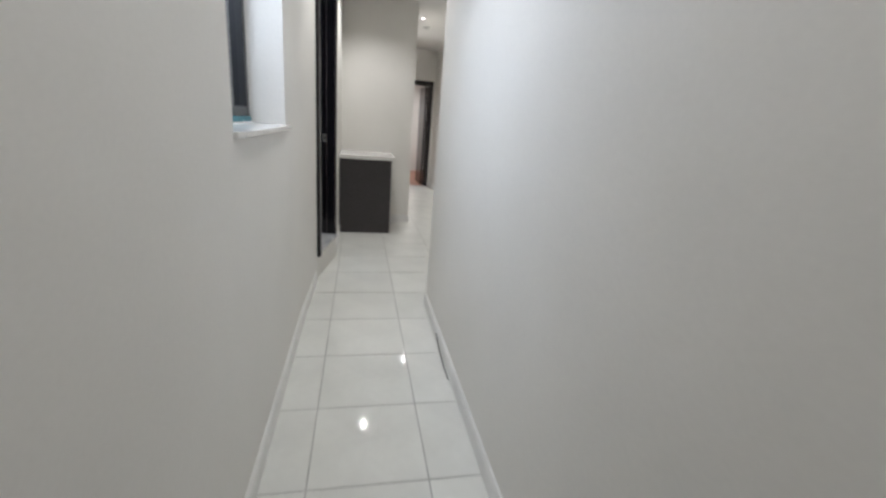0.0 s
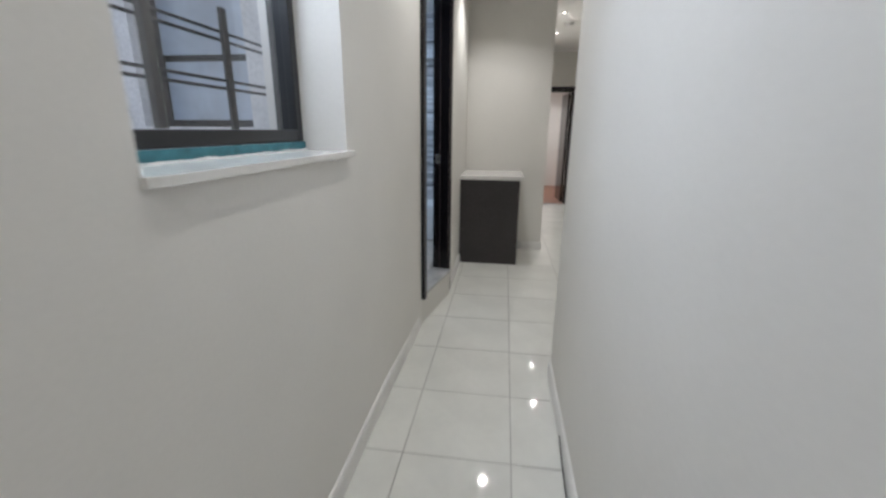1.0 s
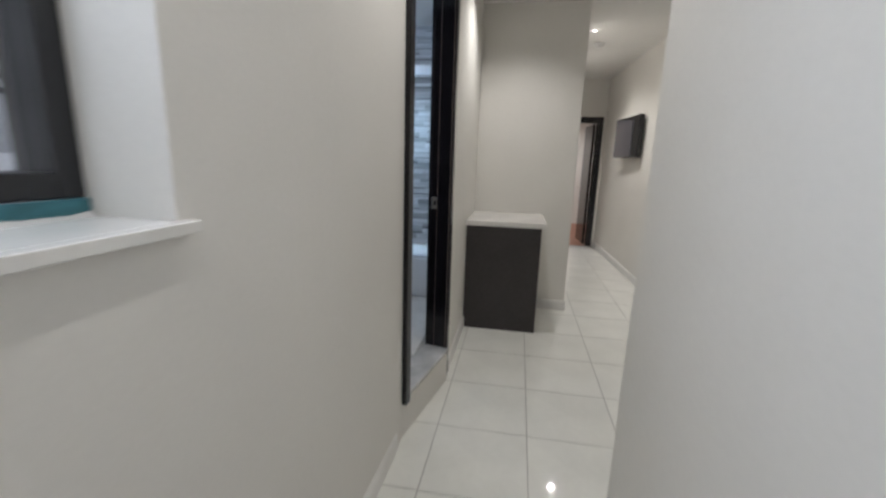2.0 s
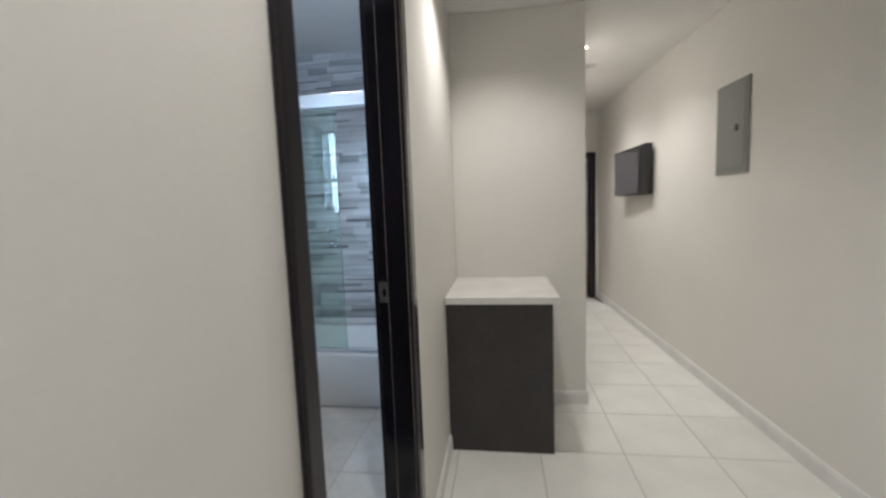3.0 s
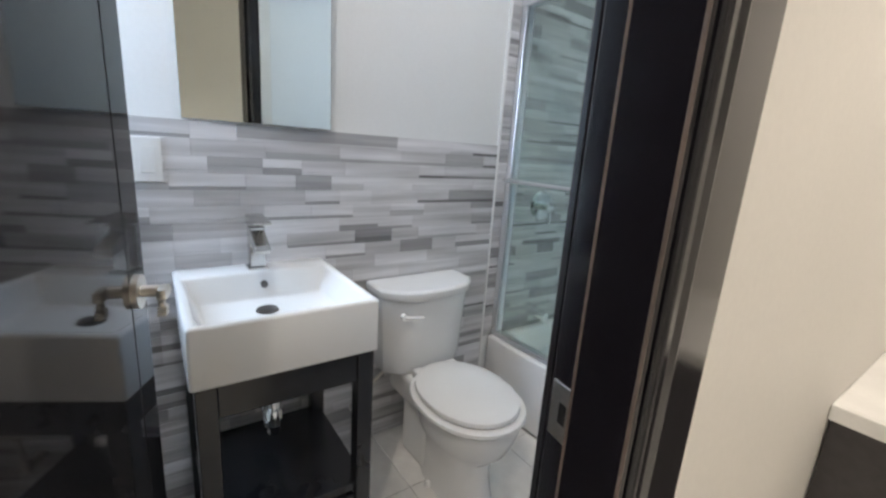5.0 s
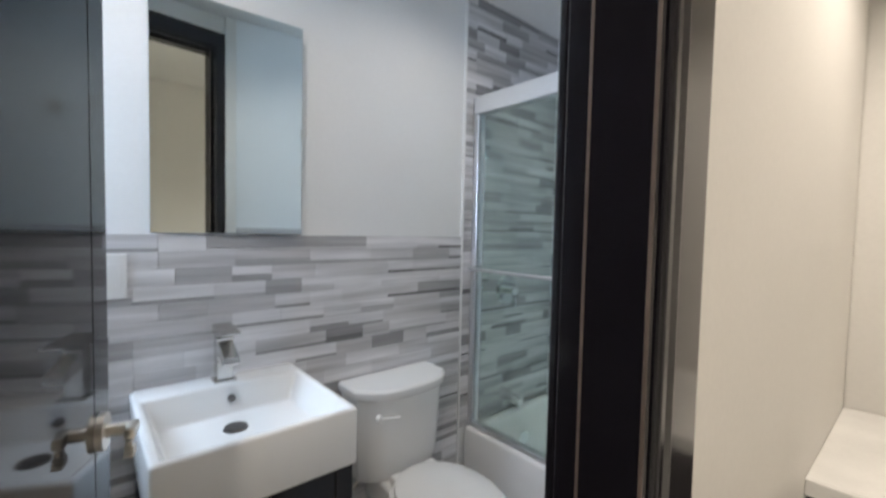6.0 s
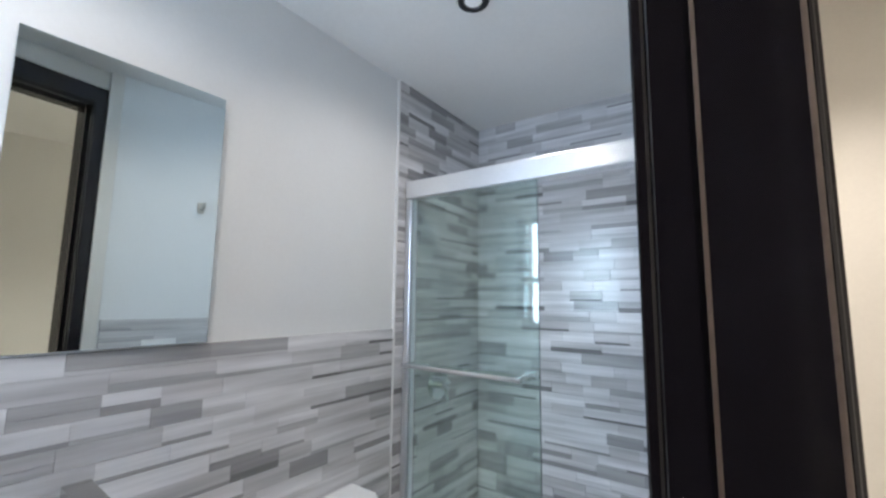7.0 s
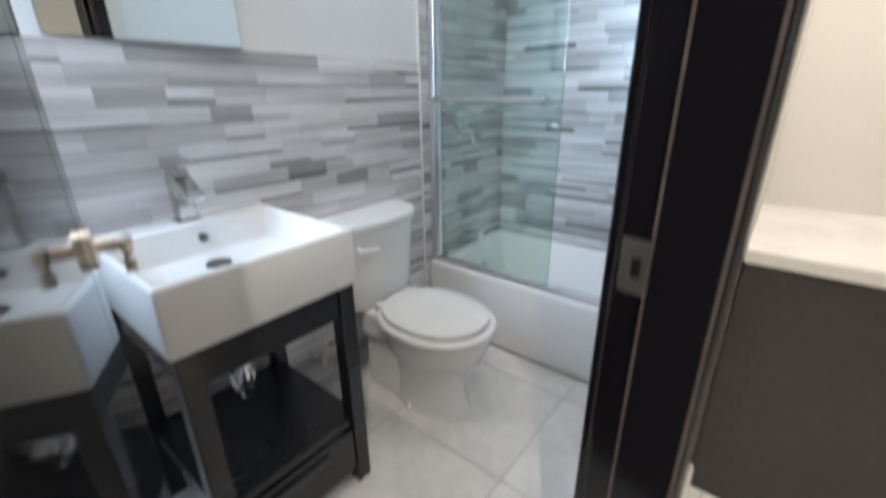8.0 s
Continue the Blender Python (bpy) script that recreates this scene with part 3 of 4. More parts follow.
# ---------------------------------------------------------------- hall window
def sash_window(name, label, m, w, h, rail_at, stiles=(), glazing=None, pane_y=(0.0, -0.02)):
    """Local x across, y depth (towards the room), z up from the frame's foot."""
    wd = thing(name, label, "window", at=m)
    wd["kind"] = "structure"
    bar = 0.04
    placed("window_frame", box(0, -0.05, 0, bar, 0.03, h, 0.003), BLACK_METAL, m, wd)
    placed("window_frame", box(w - bar, -0.05, 0, w, 0.03, h, 0.003), BLACK_METAL, m, wd)
    placed("window_frame", box(bar, -0.05, 0, w - bar, 0.03, bar, 0.003), BLACK_METAL, m, wd)
    placed("window_frame", box(bar, -0.05, h - bar, w - bar, 0.03, h, 0.003), BLACK_METAL, m, wd)
    placed("meeting_rail", box(bar, -0.035, rail_at - 0.02, w - bar, 0.02, rail_at + 0.02, 0.003), BLACK_METAL, m, wd)
    for s0, s1 in stiles:
        placed("stile", box(s0, -0.047, bar + 0.001, s1, -0.027, rail_at - 0.021, 0.003), BLACK_METAL, m, wd)
    for z0, z1, dy in ((bar, rail_at - 0.02, pane_y[0]), (rail_at + 0.02, h - bar, pane_y[1])):
        pane = placed("pane", box(bar - 0.002, dy - 0.003, z0 - 0.002, w - bar + 0.002, dy + 0.003, z1 + 0.002), glazing or GLASS, m, wd, "obscured window glass" if glazing else "clear window glass")
        pane.visible_shadow = False
    return wd


FX = -0.50
sash_window("window_1", "black framed sash window in the hall", pose(FX, WY1, WZ0 + 0.036, 0, 0, -90), WY1 - WY0, WZ1 - WZ0 - 0.036, 0.62, ((0.557, 0.583),))
sash_window("window_2", "dark framed sash window with obscured glass", pose(BX0, 3.38, BZ0), BX1 - BX0, BZ1 - BZ0, 0.385, (), OBSCURED, (-0.036, -0.044))
structure("window_sill", box(-0.545, WY0 + 0.001, WZ0 - 0.022, -0.311, WY1 - 0.001, WZ0 + 0.006), QUARTZ, "white stone window sill slab", "sill")
structure("sill_nosing", prism([(-0.3105, WY0 - 0.004), (-0.296, WY0 - 0.004), (-0.284, WY0 + 0.030), (-0.284, WY1 + 0.022), (-0.3105, WY1 + 0.022)], WZ0 - 0.013, WZ0 + 0.006, bevel=0.0015), QUARTZ, "white stone sill edge", "sill")
tagged(part("tape_strip", box(-0.475, WY0 + 0.002, WZ0 + 0.0065, -0.462, WY1 - 0.002, WZ0 + 0.0355, 0.002), TEAL), "teal sealing strip under the window frame", "sealing strip")

guard = thing("window_guard", "black metal security bars outside the window", "window guard")
for gy in (1.36, 2.62):
    part("post", box(-0.676, gy - 0.012, 1.25, -0.650, gy + 0.012, 2.3, 0.002), BLACK_METAL, guard)
    for gz in (1.30, 2.25):
        part("bracket", box(-0.6495, gy - 0.010, gz - 0.012, -0.599, gy + 0.010, gz + 0.012, 0.002), BLACK_METAL, guard)
part("post", box(-0.657, 2.246, 1.25, -0.645, 2.276, 1.705, 0.002), BLACK_METAL, guard)
for gz in (1.468, 1.492, 1.612, 1.637, 1.82, 1.845, 2.05):
    part("rail", rod((-0.663, 1.36, gz), (-0.663, 2.62, gz), 0.005, sides=10), BLACK_METAL, guard)



# ---------------------------------------------------------------- bathroom things
# sink on a dark stand
van = thing("vanity_stand", "dark espresso open vanity stand with low drawer", "vanity", at=pose(-1.18, 4.13, BATH_Z))
VX0, VX1, VY0, VY1 = -1.40, -0.955, 3.915, 4.340
ST = 0.868
for lx in (VX0, VX1 - 0.045):
    for ly in (VY0, VY1 - 0.045):
        part("leg", box(lx, ly, BATH_Z, lx + 0.045, ly + 0.045, ST, 0.003), VANITY_WOOD, van)
part("apron", box(VX1 - 0.035, VY0 + 0.0455, ST - 0.085, VX1 - 0.008, VY1 - 0.0455, ST, 0.002), VANITY_WOOD, van)
part("apron", box(VX0 + 0.0455, VY0 + 0.008, ST - 0.085, VX1 - 0.0455, VY0 + 0.035, ST, 0.002), VANITY_WOOD, van)
part("apron", box(VX0 + 0.0455, VY1 - 0.035, ST - 0.085, VX1 - 0.0455, VY1 - 0.008, ST, 0.002), VANITY_WOOD, van)
part("shelf", box(VX0 + 0.01, VY0 + 0.01, BATH_Z + 0.215, VX1 - 0.012, VY1 - 0.01, BATH_Z + 0.240, 0.002), VANITY_WOOD, van)
dr = part("drawer_front", box(VX1 - 0.030, VY0 + 0.047, BATH_Z + 0.055, VX1 - 0.004, VY1 - 0.047, BATH_Z + 0.205, 0.003), VANITY_WOOD, van)
part("pull", box(VX1 - 0.003, 4.04, BATH_Z + 0.165, VX1 + 0.010, 4.21, BATH_Z + 0.180, 0.003), BLACK_METAL, dr, "slim black pull")

sink = thing("wash_basin", "white rectangular ceramic wash basin on dark stand", "sink", at=pose(-1.18, 4.13, ST))
SX0, SX1, SY0, SY1, SZ0, SZ1 = -1.415, -0.945, 3.905, 4.348, 0.870, 1.019
bm = box(SX0, SY0, SZ0, SX1, SY1, SZ1)
top = max(bm.faces, key=lambda f: f.calc_center_median().z)
r = bmesh.ops.inset_region(bm, faces=[top], thickness=0.028)
for v in top.verts:
    if v.co.x < -1.3:
        v.co.x += 0.085
low = bmesh.ops.extrude_face_region(bm, geom=[top])
vs = [g for g in low["geom"] if isinstance(g, bmesh.types.BMVert)]
cx = sum(v.co.x for v in vs) / 4
cy = sum(v.co.y for v in vs) / 4
for v in vs:
    v.co.z -= 0.079
    v.co.x, v.co.y = cx + (v.co.x - cx) * 0.86, cy + (v.co.y - cy) * 0.86
if top.is_valid:
    bmesh.ops.delete(bm, geom=[top], context='FACES_ONLY')
bmesh.ops.recalc_face_normals(bm, faces=bm.faces[:])
bmesh.ops.bevel(bm, geom=bm.edges[:], offset=0.009, segments=3, profile=0.5, affect='EDGES', clamp_overlap=True)
part("basin", bm, CERAMIC, sink, smooth=True)
DX, DZ = -1.185, SZ1 - 0.079
part("drain", rod((DX, 4.118, DZ - 0.002), (DX, 4.118, DZ + 0.006), 0.031, sides=32, r2=0.028), DARK_NICKEL, sink, "dark nickel drain cover")
# solid disc, its dark colour standing for the shade in the overflow
part("overflow", rod((-1.297, 4.134, 0.985), (-1.286, 4.134, 0.981), 0.010, sides=20), DARK_NICKEL, sink, "overflow ring and hole as one disc, hole's shade in the colour")
bm = rod((-1.20, 4.13, SZ0), (-1.20, 4.13, 0.58), 0.018)
tube([(-1.20, 4.13, 0.60), (-1.20, 4.13, 0.56), (-1.21, 4.13, 0.535), (-1.24, 4.13, 0.52), (-1.27, 4.13, 0.535), (-1.28, 4.13, 0.57), (-1.28, 4.13, 0.61), (-1.30, 4.13, 0.625), (-1.405, 4.13, 0.625)], 0.019, bm)
rod((-1.20, 4.13, 0.615), (-1.20, 4.13, 0.585), 0.026, bm)
rod((-1.28, 4.13, 0.60), (-1.28, 4.13, 0.575), 0.025, bm)
part("drain_trap", bm, CHROME, sink, "chrome P-trap", smooth=True)

fa = thing("basin_faucet", "square satin chrome single-lever basin faucet", "faucet", at=pose(-1.352, 4.128, SZ1))


def side_prism(points, y0, y1, bevel):
    """A profile in x and z, drawn out along y."""
    bm = prism([(x, -z) for x, z in points], y0, y1, bevel=bevel)
    for v in bm.verts:
        v.co = Vector((v.co.x, v.co.z, -v.co.y))
    return bm


part("base", box(-1.381, 4.098, SZ1, -1.327, 4.158, SZ1 + 0.007, 0.002), FAUCET_METAL, fa)
part("body", side_prism([(-1.376, SZ1 + 0.007), (-1.334, SZ1 + 0.007), (-1.338, SZ1 + 0.070), (-1.334, SZ1 + 0.132), (-1.379, SZ1 + 0.132)], 4.106, 4.150, 0.003), FAUCET_METAL, fa)
part("spout", side_prism([(-1.338, SZ1 + 0.080), (-1.266, SZ1 + 0.063), (-1.260, SZ1 + 0.073), (-1.270, SZ1 + 0.087), (-1.334, SZ1 + 0.122)], 4.107, 4.149, 0.003), FAUCET_METAL, fa)
part("lever", side_prism([(-1.382, SZ1 + 0.136), (-1.330, SZ1 + 0.137), (-1.262, SZ1 + 0.150), (-1.258, SZ1 + 0.157), (-1.382, SZ1 + 0.166)], 4.103, 4.153, 0.002), FAUCET_METAL, fa)

# mirror
MIRROR_TURN, MIRROR_LEAN = 2.6, 0.5
mir = thing("wall_mirror", "frameless rectangular wall mirror above basin", "mirror")
MM = pose(-1.401, 4.166, 1.7885, 0, 0, -MIRROR_TURN) @ pose(0, 0, 0, 0, MIRROR_LEAN, 0)
placed("backing", box(-0.0035, -0.2065, -0.335, 0.0, 0.2065, 0.335), BLACK_PLASTIC, MM, mir)
placed("glass", box(0.0002, -0.2085, -0.3365, 0.0040, 0.2085, 0.3365, 0.001), MIRROR, MM, mir, "silvered mirror glass")


# toilet
def ring(cx, cy, rx, ry, z, n=40, front=1.0, flat=0.0):
    pts = []
    for i in range(n):
        a = 2 * math.pi * i / n
        c, s = math.cos(a), math.sin(a)
        x = rx * (abs(c) ** 0.9) * (1 if c >= 0 else -1)
        if c < 0:
            x *= 1 - flat
        pts.append((cx + x, cy + ry * s, z))
    return pts


toi = thing("toilet", "white two-piece ceramic toilet with lid closed", "toilet", at=pose(-1.1, 4.74, BATH_Z))
TY, Z0 = 4.728, BATH_Z
TB = SINK_X + 0.02
part("bowl", loft([ring(-1.035, TY, 0.172, 0.104, Z0), ring(-1.035, TY, 0.166, 0.098, Z0 + 0.02), ring(-1.04, TY, 0.154, 0.090, Z0 + 0.10), ring(-1.04, TY, 0.158, 0.094, Z0 + 0.17),
                   ring(-1.02, TY, 0.195, 0.130, Z0 + 0.23), ring(-1.005, TY, 0.205, 0.150, Z0 + 0.29), ring(-1.003, TY, 0.214, 0.160, Z0 + 0.335), ring(-1.003, TY, 0.210, 0.156, Z0 + 0.35)]),
     CERAMIC, toi, smooth=True)
part("deck", box(TB + 0.02, TY - 0.11, Z0 + 0.24, -1.13, TY + 0.11, Z0 + 0.352, 0.02, seg=3), CERAMIC, toi)
part("foot", box(TB + 0.10, TY - 0.085, Z0, -1.12, TY + 0.085, Z0 + 0.25, 0.02, seg=3), CERAMIC, toi)
part("seat", loft([ring(-1.0, TY - 0.008, 0.218, 0.174, Z0 + 0.353), ring(-1.0, TY - 0.008, 0.225, 0.180, Z0 + 0.360), ring(-1.0, TY - 0.008, 0.223, 0.178, Z0 + 0.372), ring(-1.0, TY - 0.008, 0.215, 0.170, Z0 + 0.374)]), CERAMIC, toi, smooth=True)
part("lid", loft([ring(-1.005, TY - 0.008, 0.203, 0.158, Z0 + 0.3780), ring(-1.005, TY - 0.008, 0.207, 0.161, Z0 + 0.384), ring(-1.005, TY - 0.008, 0.205, 0.159, Z0 + 0.396), ring(-1.005, TY - 0.008, 0.188, 0.144, Z0 + 0.403), ring(-1.005, TY, 0.11, 0.08, Z0 + 0.406)]),
     CERAMIC, toi, smooth=True)


def slab(x0, x1, y0, y1, round_r, z, bulge=0.0):
    """Outline of a box with rounded corners whose +x side bows out."""
    pts = []
    half = (y1 - y0) / 2
    for k in range(17):
        py = y1 - 0.002 - (2 * half - 0.004) * k / 16
        s = abs(py - y0 - half) / half
        pts.append((x1 - round_r * 0.85 * s ** 4.5 - bulge * s * s, py, z))
    pts.append((x0, y0 + 0.002, z))
    pts.append((x0, y1 - 0.002, z))
    return pts


TZ = 0.912 - Z0
part("tank", loft([slab(TB, -1.235, TY - 0.175, TY + 0.175, 0.05, Z0 + 0.353, 0.030), slab(TB, -1.225, TY - 0.182, TY + 0.182, 0.055, Z0 + 0.40, 0.030), slab(TB, -1.215, TY - 0.196, TY + 0.196, 0.06, Z0 + TZ - 0.04, 0.030)]), CERAMIC, toi, smooth=True)
part("tank_lid", loft([slab(TB - 0.006, -1.205, TY - 0.203, TY + 0.203, 0.065, Z0 + TZ - 0.039, 0.030), slab(TB - 0.006, -1.200, TY - 0.208, TY + 0.208, 0.068, Z0 + TZ - 0.030, 0.030), slab(TB - 0.006, -1.200, TY - 0.208, TY + 0.208, 0.068, Z0 + TZ - 0.008, 0.030), slab(TB - 0.004, -1.208, TY - 0.200, TY + 0.200, 0.062, Z0 + TZ, 0.030)]),
     CERAMIC, toi, smooth=True)
bm = rod((-1.215, TY - 0.15, Z0 + TZ - 0.085), (-1.195, TY - 0.15, Z0 + TZ - 0.085), 0.012)
tube([(-1.197, TY - 0.15, Z0 + TZ - 0.085), (-1.190, TY - 0.12, Z0 + TZ - 0.088), (-1.190, TY - 0.08, Z0 + TZ - 0.094)], 0.006, bm)
part("flush_lever", bm, CERAMIC, toi, "white flush lever", smooth=True)
for ty in (TY - 0.075, TY + 0.075):
    part("lid_hinge", box(-1.222, ty - 0.022, Z0 + 0.3525, -1.185, ty + 0.022, Z0 + 0.388, 0.008, seg=3), CERAMIC, toi, "white plastic lid hinge")
    part("bolt_cap", loft([ring(-1.06, ty + (0.030 if ty > TY else -0.030), 0.013, 0.013, Z0 + 0.001, 16), ring(-1.06, ty + (0.030 if ty > TY else -0.030), 0.012, 0.012, Z0 + 0.012, 16), ring(-1.06, ty + (0.030 if ty > TY else -0.030), 0.006, 0.006, Z0 + 0.019, 16)]), CERAMIC, toi, "white bolt cap", smooth=True)
sup = thing("supply_valve", "small metal water supply valve and hose", "valve")
bm = rod((SINK_X + 0.006, 4.47, BATH_Z + 0.17), (SINK_X + 0.07, 4.47, BATH_Z + 0.17), 0.012)
rod((SINK_X + 0.07, 4.47, BATH_Z + 0.15), (SINK_X + 0.07, 4.47, BATH_Z + 0.20), 0.014, bm)
part("valve", bm, BRUSHED, sup)
part("hose", tube([(SINK_X + 0.07, 4.47, BATH_Z + 0.20), (SINK_X + 0.075, 4.48, BATH_Z + 0.27), (SINK_X + 0.09, 4.53, BATH_Z + 0.31), (SINK_X + 0.10, 4.57, BATH_Z + 0.352)], 0.006), BRUSHED, sup, smooth=True)

# bathtub
TUB_Z = 0.555
TY0, TY1 = 5.170, 5.828
tub = thing("bathtub", "white built-in bathtub with plain front apron", "bathtub", at=pose(-0.86, 5.5, BATH_Z))
bm = box(SINK_X + 0.009, TY0, BATH_Z, -0.312, TY1 - 0.008, TUB_Z)
top = max(bm.faces, key=lambda f: f.calc_center_median().z)
bmesh.ops.inset_region(bm, faces=[top], thickness=0.075)
low = bmesh.ops.extrude_face_region(bm, geom=[top])
vs = [g for g in low["geom"] if isinstance(g, bmesh.types.BMVert)]
cx = sum(v.co.x for v in vs) / 4
cy = sum(v.co.y for v in vs) / 4
for v in vs:
    v.co.z -= 0.30
    v.co.x, v.co.y = cx + (v.co.x - cx) * 0.85, cy + (v.co.y - cy) * 0.85
if top.is_valid:
    bmesh.ops.delete(bm, geom=[top], context='FACES_ONLY')
bmesh.ops.recalc_face_normals(bm, faces=bm.faces[:])
bmesh.ops.bevel(bm, geom=bm.edges[:], offset=0.014, segments=3, profile=0.5, affect='EDGES', clamp_overlap=True)
part("shell", bm, ACRYLIC, tub, smooth=True)
part("overflow_plate", rod((SINK_X + 0.118, 5.49, 0.44), (SINK_X + 0.124, 5.49, 0.44), 0.035, sides=28), CHROME, tub, "round chrome overflow plate")

# shower enclosure
GX0, GX1, GY = SINK_X + 0.014, -0.314, 5.213
sh = thing("shower_enclosure", "sliding glass tub enclosure with satin aluminium frame", "shower door", at=pose(-0.86, GY, TUB_Z))
part("header", box(GX0, GY - 0.03, 2.005, GX1, GY + 0.03, 2.085, 0.006), ALUMINIUM, sh, "thick satin aluminium header rail")
part("wall_jamb", box(GX0, GY - 0.024, TUB_Z + 0.001, GX0 + 0.028, GY + 0.024, 2.0045, 0.003), ALUMINIUM, sh)
part("wall_jamb", box(GX1 - 0.028, GY - 0.024, TUB_Z + 0.001, GX1, GY + 0.024, 2.0045, 0.003), ALUMINIUM, sh)
part("bottom_track", box(GX0 + 0.0285, GY - 0.024, TUB_Z + 0.001, GX1 - 0.0285, GY + 0.024, TUB_Z + 0.022, 0.003), ALUMINIUM, sh)
front = part("glass_panel", box(GX0 + 0.030, GY - 0.016, TUB_Z + 0.023, -0.800, GY - 0.010, 2.0048, 0.001), SHOWER_GLASS_DEEP, sh, "green-tinted clear glass sliding panel")
back = part("glass_panel", box(GX0 + 0.042, GY + 0.010, TUB_Z + 0.023, -0.812, GY + 0.016, 2.0048, 0.001), SHOWER_GLASS, sh, "green-tinted clear glass sliding panel")
front.visible_shadow = back.visible_shadow = False
bm = rod((-1.37, GY - 0.070, 1.303), (-0.845, GY - 0.070, 1.303), 0.009, sides=20)
for px in (-1.355, -0.860):
    rod((px, GY - 0.070, 1.303), (px, GY - 0.014, 1.303), 0.011, bm)
part("towel_bar", bm, CHROME, front, "polished chrome towel bar", smooth=True)
bm = rod((-1.36, GY + 0.075, 1.285), (-0.875, GY + 0.075, 1.285), 0.009, sides=20)
for px in (-1.345, -0.888):
    rod((px, GY + 0.075, 1.285), (px, GY + 0.015, 1.285), 0.011, bm)
part("towel_bar", bm, CHROME, back, "polished chrome inner towel bar", smooth=True)

# shower fittings on the sink-side wall
val = thing("shower_valve", "round chrome shower mixer with lever on tiles", "shower valve")
WX = SINK_X + 0.012
part("plate", rod((WX, 5.452, 1.18), (WX + 0.010, 5.452, 1.18), 0.075, sides=36, r2=0.068), CHROME, val)
bm = rod((WX + 0.010, 5.452, 1.18), (WX + 0.060, 5.452, 1.18), 0.022, sides=20)
rod((WX + 0.050, 5.452, 1.18), (WX + 0.058, 5.452, 1.10), 0.009, bm)
part("lever", bm, CHROME, val)
spt = thing("tub_spout", "chrome tub filler spout on tiled wall", "spout")
part("spout", rod((WX, 5.43, 0.66), (WX + 0.13, 5.43, 0.645), 0.026, sides=24, r2=0.021), CHROME, spt, smooth=False)
part("outlet", rod((WX + 0.115, 5.43, 0.645), (WX + 0.115, 5.43, 0.618), 0.016, sides=20), CHROME, spt)

# switch and towel hook
sw = thing("wall_outlet", "white outlet plate on strip tiles beside basin", "outlet")
part("plate", box(SINK_X + 0.0110, 3.838, 1.275, SINK_X + 0.0165, 3.905, 1.395, 0.003), PLASTIC_WHITE, sw)
part("socket", box(SINK_X + 0.0167, 3.855, 1.300, SINK_X + 0.0185, 3.888, 1.370, 0.001), PLASTIC_WHITE, sw)
sw2 = thing("light_switch", "white two-gang switch plate on strip tiles", "light switch")
part("plate", box(-0.3305, 4.50, 1.235, -0.3240, 4.64, 1.355, 0.003), PLASTIC_WHITE, sw2)
part("rocker", box(-0.3335, 4.515, 1.262, -0.3307, 4.552, 1.328, 0.002), PLASTIC_WHITE, sw2)
part("rocker", box(-0.3335, 4.588, 1.262, -0.3307, 4.625, 1.328, 0.002), PLASTIC_WHITE, sw2)
hook = thing("towel_hook", "small brushed nickel robe hook on white wall", "hook")
part("plate", box(-0.318, 4.685, 1.965, -0.3122, 4.715, 2.02, 0.002), BRUSHED, hook)
part("prong", tube([(-0.316, 4.70, 1.99), (-0.345, 4.70, 1.98), (-0.362, 4.70, 1.993), (-0.365, 4.70, 2.015)], 0.006), BRUSHED, hook, smooth=True)
structure("corner_trim", box(SINK_X + 0.0005, 5.130, BATH_Z, SINK_X + 0.013, 5.140, BATH_TOP, 0.002), PLASTIC_WHITE, "white edge trim beside the shower tiles", "trim")


# ---------------------------------------------------------------- pieces: tiles, strips, bricks
def shared_mesh(name, bm, mat):
    me = bpy.data.meshes.new(name)
    bm.to_mesh(me)
    bm.free()
    me.materials.append(mat)
    return me


def piece(name, me, parent, m):
    ob = new(name, me)
    ob.parent = parent
    ob.matrix_parent_inverse = parent.matrix_world.inverted()
    ob.matrix_basis = m
    return ob


# hall floor tiles
PITCH, JOINT = 0.4635, 0.004
tile_me = shared_mesh("tile", box(JOINT / 2 - PITCH / 2, JOINT / 2 - PITCH / 2, -0.0025, PITCH / 2 - JOINT / 2, PITCH / 2 - JOINT / 2, 0.0, 0.0012, seg=1), PORCELAIN)
TX0, TYY0 = -0.128, 2.381
for i in range(-1, 5):
    for j in range(-10, 15):
        x, y = TX0 + (i + 0.5) * PITCH, TYY0 + (j + 0.5) * PITCH
        if y < 3.1 and i > 1 or y > 6.1 and i < 1 or y > 9.1:
            continue
        piece("tile", tile_me, floor, pose(x, y, 0))


# bathroom floor tiles
bath_floor = bpy.data.objects["bathroom_floor"]
BP, CROSS_X, CROSS_Y = 0.4635, -0.622, 4.565
for i in range(-3, 1):
    for j in range(-3, 2):
        x0, y0 = CROSS_X + i * BP, CROSS_Y + j * BP
        x1, y1 = x0 + BP, y0 + BP
        side = {1: -0.316, 0: -0.316, -1: -0.345, -2: -0.44, -3: -0.465}[j]
        x0, x1 = max(x0, SINK_X + 0.001 if j > -2 else -1.929), min(x1, side)
        y0, y1 = max(y0, 3.481), min(y1, TY0 - 0.001)
        if x1 - x0 < 0.02 or y1 - y0 < 0.02:
            continue
        w, d = (x1 - x0) / 2 - 0.0015, (y1 - y0) / 2 - 0.0015
        piece("tile", shared_mesh("tile", box(-w, -d, -0.0025, w, d, 0.0, 0.001, seg=1), BATH_TILE), bath_floor, pose((x0 + x1) / 2, (y0 + y1) / 2, BATH_Z))

# stacked strip tiles, built from a small set of shared meshes
ROW = 0.0485
LENGTHS = (0.12, 0.15, 0.15, 0.20, 0.24, 0.30)
strip_meshes = {}


